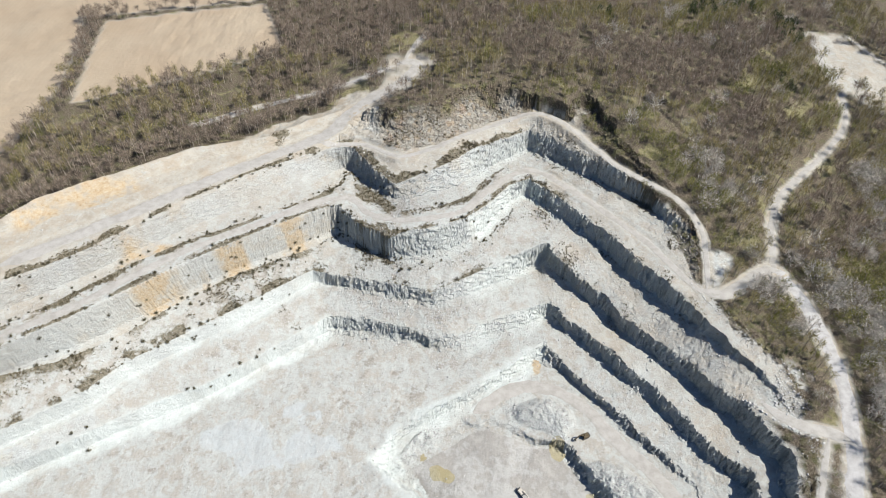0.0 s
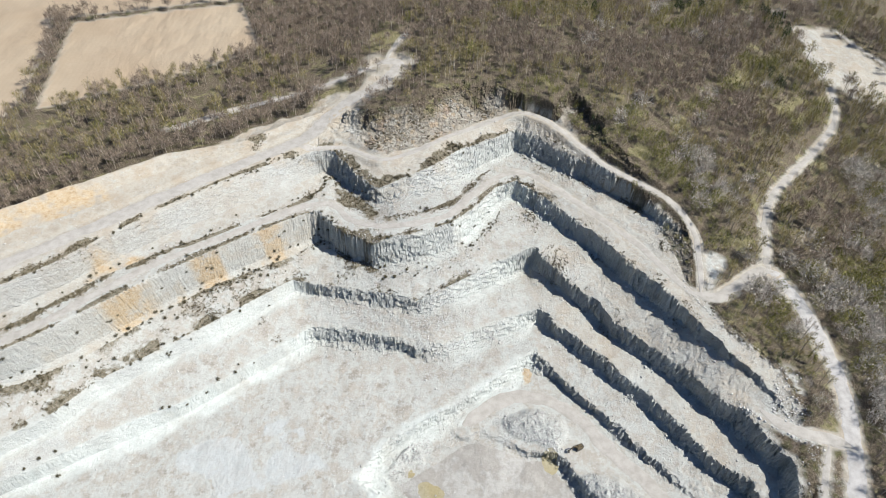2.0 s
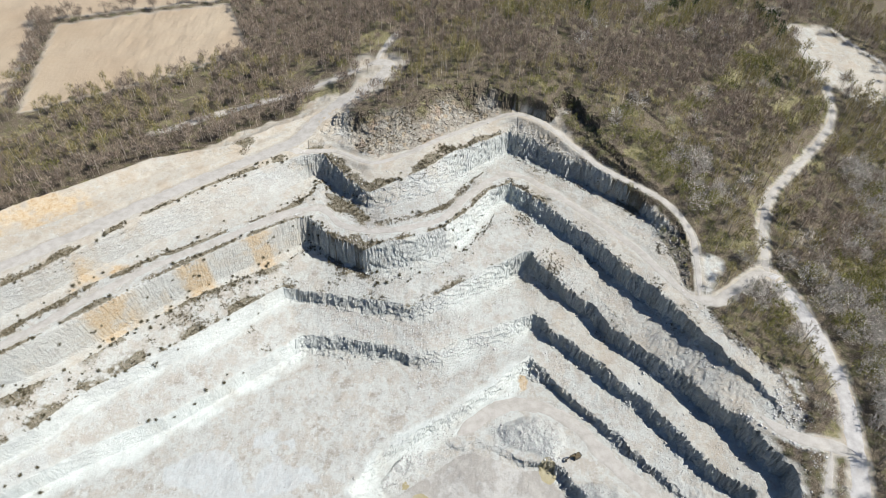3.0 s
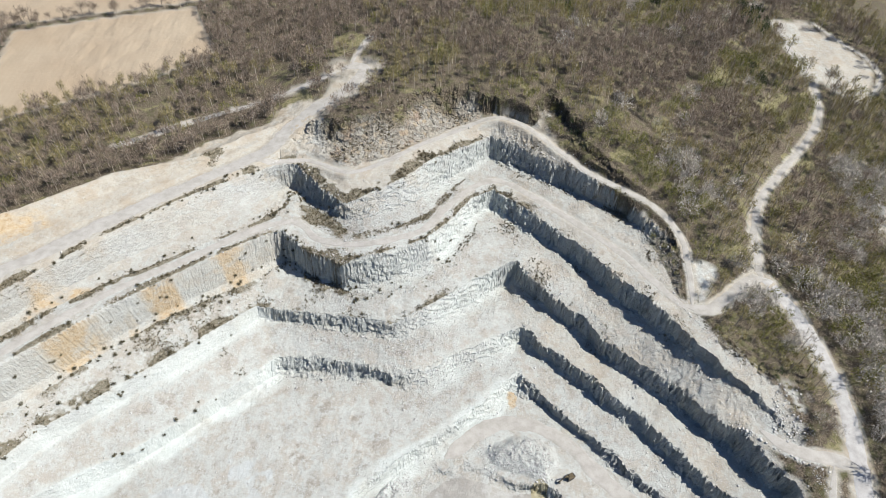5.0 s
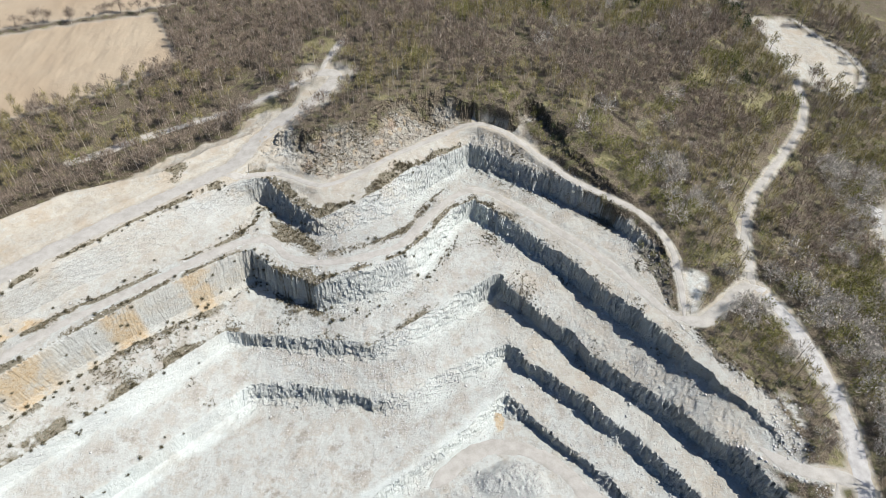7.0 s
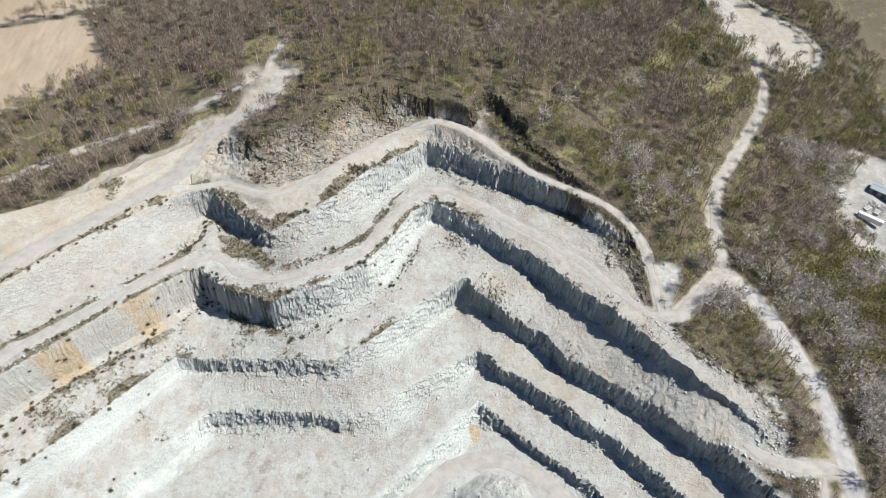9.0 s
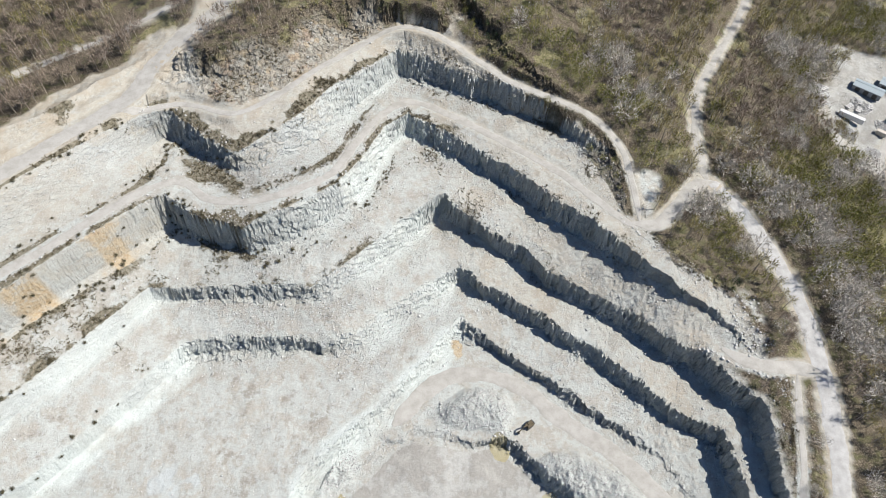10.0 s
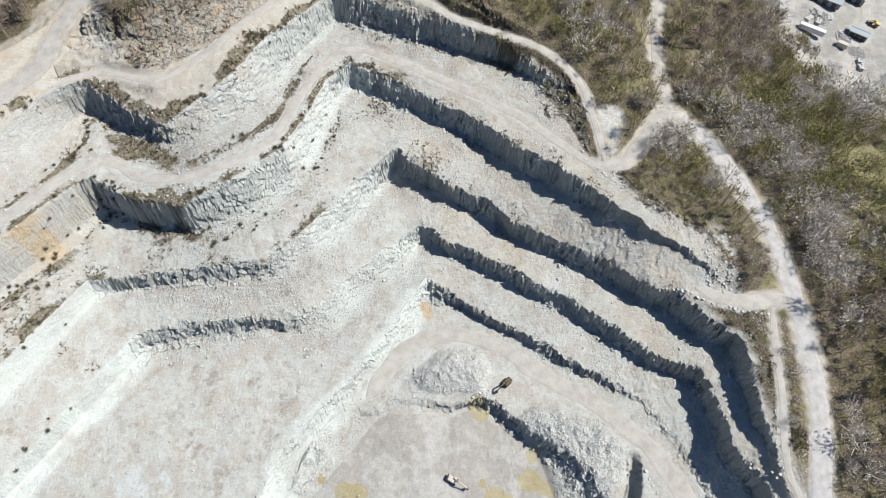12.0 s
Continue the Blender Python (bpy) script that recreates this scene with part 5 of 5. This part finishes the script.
# ---- machines ----
def excavator(x, y, turn, body_paint, label, reach):
    """A tracked excavator: two tracks, turning body with cab and counterweight, boom, stick and bucket."""
    z = ground_at(x, y)
    ob = empty("excavator", x, y, z, turn, label, "excavator")
    for s in (-1, 1):
        v, f = box(0, s * 1.25, 0.5, 4.4, 0.65, 0.95, 0.28)
        part("track", v, f, STEEL, ob)
    part("undercarriage", *box(0, 0, 0.65, 2.6, 2.0, 0.5, 0.08), STEEL, ob)
    body = part("body", *merged(box(-0.4, 0, 1.55, 3.9, 2.7, 1.05, 0.12), box(-0.9, -0.35, 2.2, 2.4, 1.7, 0.4, 0.1)), body_paint, ob)
    part("counterweight", *box(-2.55, 0, 1.55, 0.8, 2.6, 1.0, 0.2), STEEL, ob)
    cab = part("cab", *box(0.95, 0.85, 2.3, 1.5, 0.95, 1.6, 0.12, taper=0.9), body_paint, ob)
    part("windscreen", *box(1.66, 0.85, 2.45, 0.08, 0.75, 1.0, 0.02), GLASS, cab)
    part("exhaust", *box(-1.6, 0.7, 2.5, 0.16, 0.16, 0.7, 0.03), STEEL, body)
    elbow, wrist, tip = (1.2 + 0.42 * reach, -0.1, 4.6), (1.2 + 0.85 * reach, -0.1, 2.6), (1.2 + 0.9 * reach, -0.1, 0.6)
    part("boom", *merged(beam((1.1, -0.1, 1.7), (1.2 + 0.22 * reach, -0.1, 4.3), 0.5, 0.7), beam((1.2 + 0.22 * reach, -0.1, 4.3), elbow, 0.45, 0.6)), body_paint, ob)
    part("stick", *beam(elbow, wrist, 0.4, 0.5), body_paint, ob)
    part("hydraulic_ram", *beam((1.6, -0.1, 1.6), (1.1 + 0.25 * reach, -0.1, 3.6), 0.16, 0.16), STEEL, ob)
    part("bucket", *merged(box(wrist[0], -0.1, 2.0, 1.0, 1.3, 0.9, 0.15), box(wrist[0] - 0.3, -0.1, 1.4, 0.5, 1.3, 0.6, 0.1)), STEEL, ob)
    ob.matrix_basis = ob.matrix_basis @ Matrix.Scale(0.82, 4)
    return ob


excavator(69.5, 165.5, 205, TANPAINT, "dusty dark brown tracked excavator standing on pale rubble", 6.5)
excavator(38, 139, 312, CREAM, "cream and black tracked excavator on the damp quarry floor", 7.5)


# ---- storage yard ----
def shed(x, y, turn, long, wide, tall, label):
    ob = empty("shed", x, y, ground_at(x, y) - 0.1, turn, label, "shed")
    part("wall", *box(0, 0, tall / 2, long, wide, tall, 0.03), WALLING, ob)
    h, e = 0.9, 0.35
    L, Wd = long / 2 + e, wide / 2 + e
    v = [(-L, -Wd, tall), (L, -Wd, tall), (L, 0, tall + h), (-L, 0, tall + h), (-L, Wd, tall), (L, Wd, tall)]
    v += [(p[0], p[1], p[2] - 0.18) for p in v]
    f = [(0, 1, 2, 3), (3, 2, 5, 4), (7, 6, 9, 8), (8, 9, 10, 11), (0, 6, 7, 1), (4, 5, 11, 10), (0, 3, 9, 6), (3, 4, 10, 9), (1, 7, 8, 2), (2, 8, 11, 5)]
    roof = part("roof", v, f, ROOF, ob)
    part("ridge_cap", *box(0, 0, tall + h + 0.03, long + 0.6, 0.35, 0.1, 0.03), ROOF, roof)
    for k in range(3):
        door = part("door", *box((k - 1) * long / 3.3, -wide / 2 - 0.03, 1.35, 2.4, 0.12, 2.7, 0.03), STEEL, ob)
        part("handle", *box((k - 1) * long / 3.3 + 0.9, -wide / 2 - 0.12, 1.2, 0.1, 0.08, 0.4, 0.02), CREAM, door)
    return ob


shed(301, 297, -52, 15, 6.5, 3.4, "long grey shed with a blue-grey sheet roof in the yard")
shed(304, 272, -54, 9, 5, 3.2, "small blue-grey roofed shed beside the yard road")
shed(318, 297, -52, 14, 7, 3.6, "grey shed with pale roof at the yard's far side")


def trailer(x, y, turn, label):
    ob = empty("semi_trailer", x, y, ground_at(x, y), turn, label, "trailer")
    part("cover", *box(0, 0, 2.6, 12.6, 2.5, 2.7, 0.12), TARP, ob)
    part("chassis", *box(0, 0, 1.1, 12.4, 1.6, 0.3, 0.05), STEEL, ob)
    for wx in (-4.4, -3.1, -1.8):
        for s in (-1, 1):
            wheel = part("wheel", *wheel_shape(wx, s * 1.1, 0.5, 0.5, 0.4), RUBBER, ob)
            part("rim", *wheel_shape(wx, s * 1.32, 0.5, 0.26, 0.06), CREAM, wheel)
    for s in (-0.8, 0.8):
        part("landing_leg", *box(4.2, s, 0.5, 0.15, 0.15, 1.0, 0.02), STEEL, ob)
    part("rear_door", *box(-6.32, 0, 2.6, 0.06, 2.3, 2.5, 0.02), CREAM, ob)
    return ob


def wheel_shape(x, y, z, r, w, sides=14):
    v, f = [], []
    for s in (-1, 1):
        for k in range(sides):
            t = 2 * math.pi * k / sides
            v.append((x + r * math.cos(t), y + s * w / 2, z + r * math.sin(t)))
    for k in range(sides):
        f.append((k, (k + 1) % sides, sides + (k + 1) % sides, sides + k))
    f += [tuple(range(sides))[::-1], tuple(range(sides, 2 * sides))]
    return v, f


trailer(279, 279.5, -51, "white covered semi-trailer parked in the stone yard")


def container(x, y, turn, paint, long, label):
    ob = empty("container", x, y, ground_at(x, y) + 0.05, turn, label, "container")
    part("body", *box(0, 0, 1.3, long, 2.4, 2.5, 0.05), paint, ob)
    for s in (-0.55, 0.55):
        door = part("door", *box(long / 2 + 0.02, s, 1.3, 0.08, 1.05, 2.3, 0.02), paint, ob)
        part("locking_bar", *box(long / 2 + 0.09, s, 1.3, 0.05, 0.05, 2.2, 0.01), STEEL, door)
    return ob


container(290, 267.5, -52, CREAM, 5, "small cream container beside the yard road")


def block_stack(x, y, turn, nx, ny, nz, label):
    ob = empty("block_stack", x, y, ground_at(x, y), turn, label, "stone blocks", "stacks of cut stone")
    for i in range(nx):
        for j in range(ny):
            for k in range(nz):
                if k and rng.random() < 0.3:
                    continue
                part("block", *box((i - (nx - 1) / 2) * 1.5 + rng.uniform(-0.1, 0.1), (j - (ny - 1) / 2) * 1.25, 0.45 + k * 0.92, 1.35, 1.1, 0.88, 0.06, rng.uniform(-0.08, 0.08)), STONE, ob)
    return ob


block_stack(291.5, 254, 60, 5, 2, 2, "stacked cut limestone blocks in the yard")
for x, y, turn in ((273, 297, 10), (276, 301, 15), (270, 291, 20), (288, 285, 40), (292, 290, 35), (284, 288, 20), (296, 286, 50)):
    block_stack(x, y, turn, 3, 2, 1, "low stack of rough stone blocks in the yard")


def loader(x, y, turn):
    ob = empty("wheel_loader", x, y, ground_at(x, y), turn, "yellow wheel loader parked beside a gravel heap", "loader")
    part("body", *merged(box(-1.3, 0, 1.6, 2.6, 1.9, 1.1, 0.15), box(1.2, 0, 1.2, 1.6, 1.2, 0.7, 0.1)), YELLOW, ob)
    cab = part("cab", *box(0.2, 0, 2.5, 1.3, 1.4, 1.5, 0.12, taper=0.9), YELLOW, ob)
    part("windscreen", *box(0.86, 0, 2.6, 0.06, 1.1, 0.9, 0.02), GLASS, cab)
    for wx in (-1.5, 1.5):
        for s in (-1, 1):
            wheel = part("wheel", *wheel_shape(wx, s * 1.1, 0.75, 0.75, 0.55), RUBBER, ob)
            part("rim", *wheel_shape(wx, s * 1.4, 0.75, 0.35, 0.06), YELLOW, wheel)
    for s in (-0.6, 0.6):
        part("lift_arm", *beam((0.9, s, 1.6), (3.0, s, 0.7), 0.2, 0.35), YELLOW, ob)
    part("bucket", *merged(box(3.3, 0, 0.35, 1.0, 2.6, 0.12, 0.03), box(2.9, 0, 0.7, 0.12, 2.6, 0.8, 0.03)), STEEL, ob)


loader(317, 276, 120)
heap_rows = []
for hx, hy, r, tall in ((272, 271, 5.5, 2.2), (291, 288, 6, 1.2), (285, 240, 6, 1.2), (296, 262, 5, 1.0), (272, 300, 6, 1.0), (279, 257, 4, 1.0), (296, 273, 5, 1.2)):
    for _ in range(420):
        a, d = rng.uniform(0, 6.28), r * math.sqrt(rng.random())
        x, y = hx + d * math.cos(a), hy + d * math.sin(a)
        v, f = chips[rng.randrange(12)]
        heap_rows.append((v, f, x, y, ground_at(x, y) + tall * max(0, 1 - (d / r) ** 1.5) * rng.uniform(0.4, 1), rng.uniform(0, 6.28), rng.uniform(0.4, 1.1)))
joined("gravel_heap", heap_rows, STONE, "heaps of broken grey stone in the yard", "gravel")
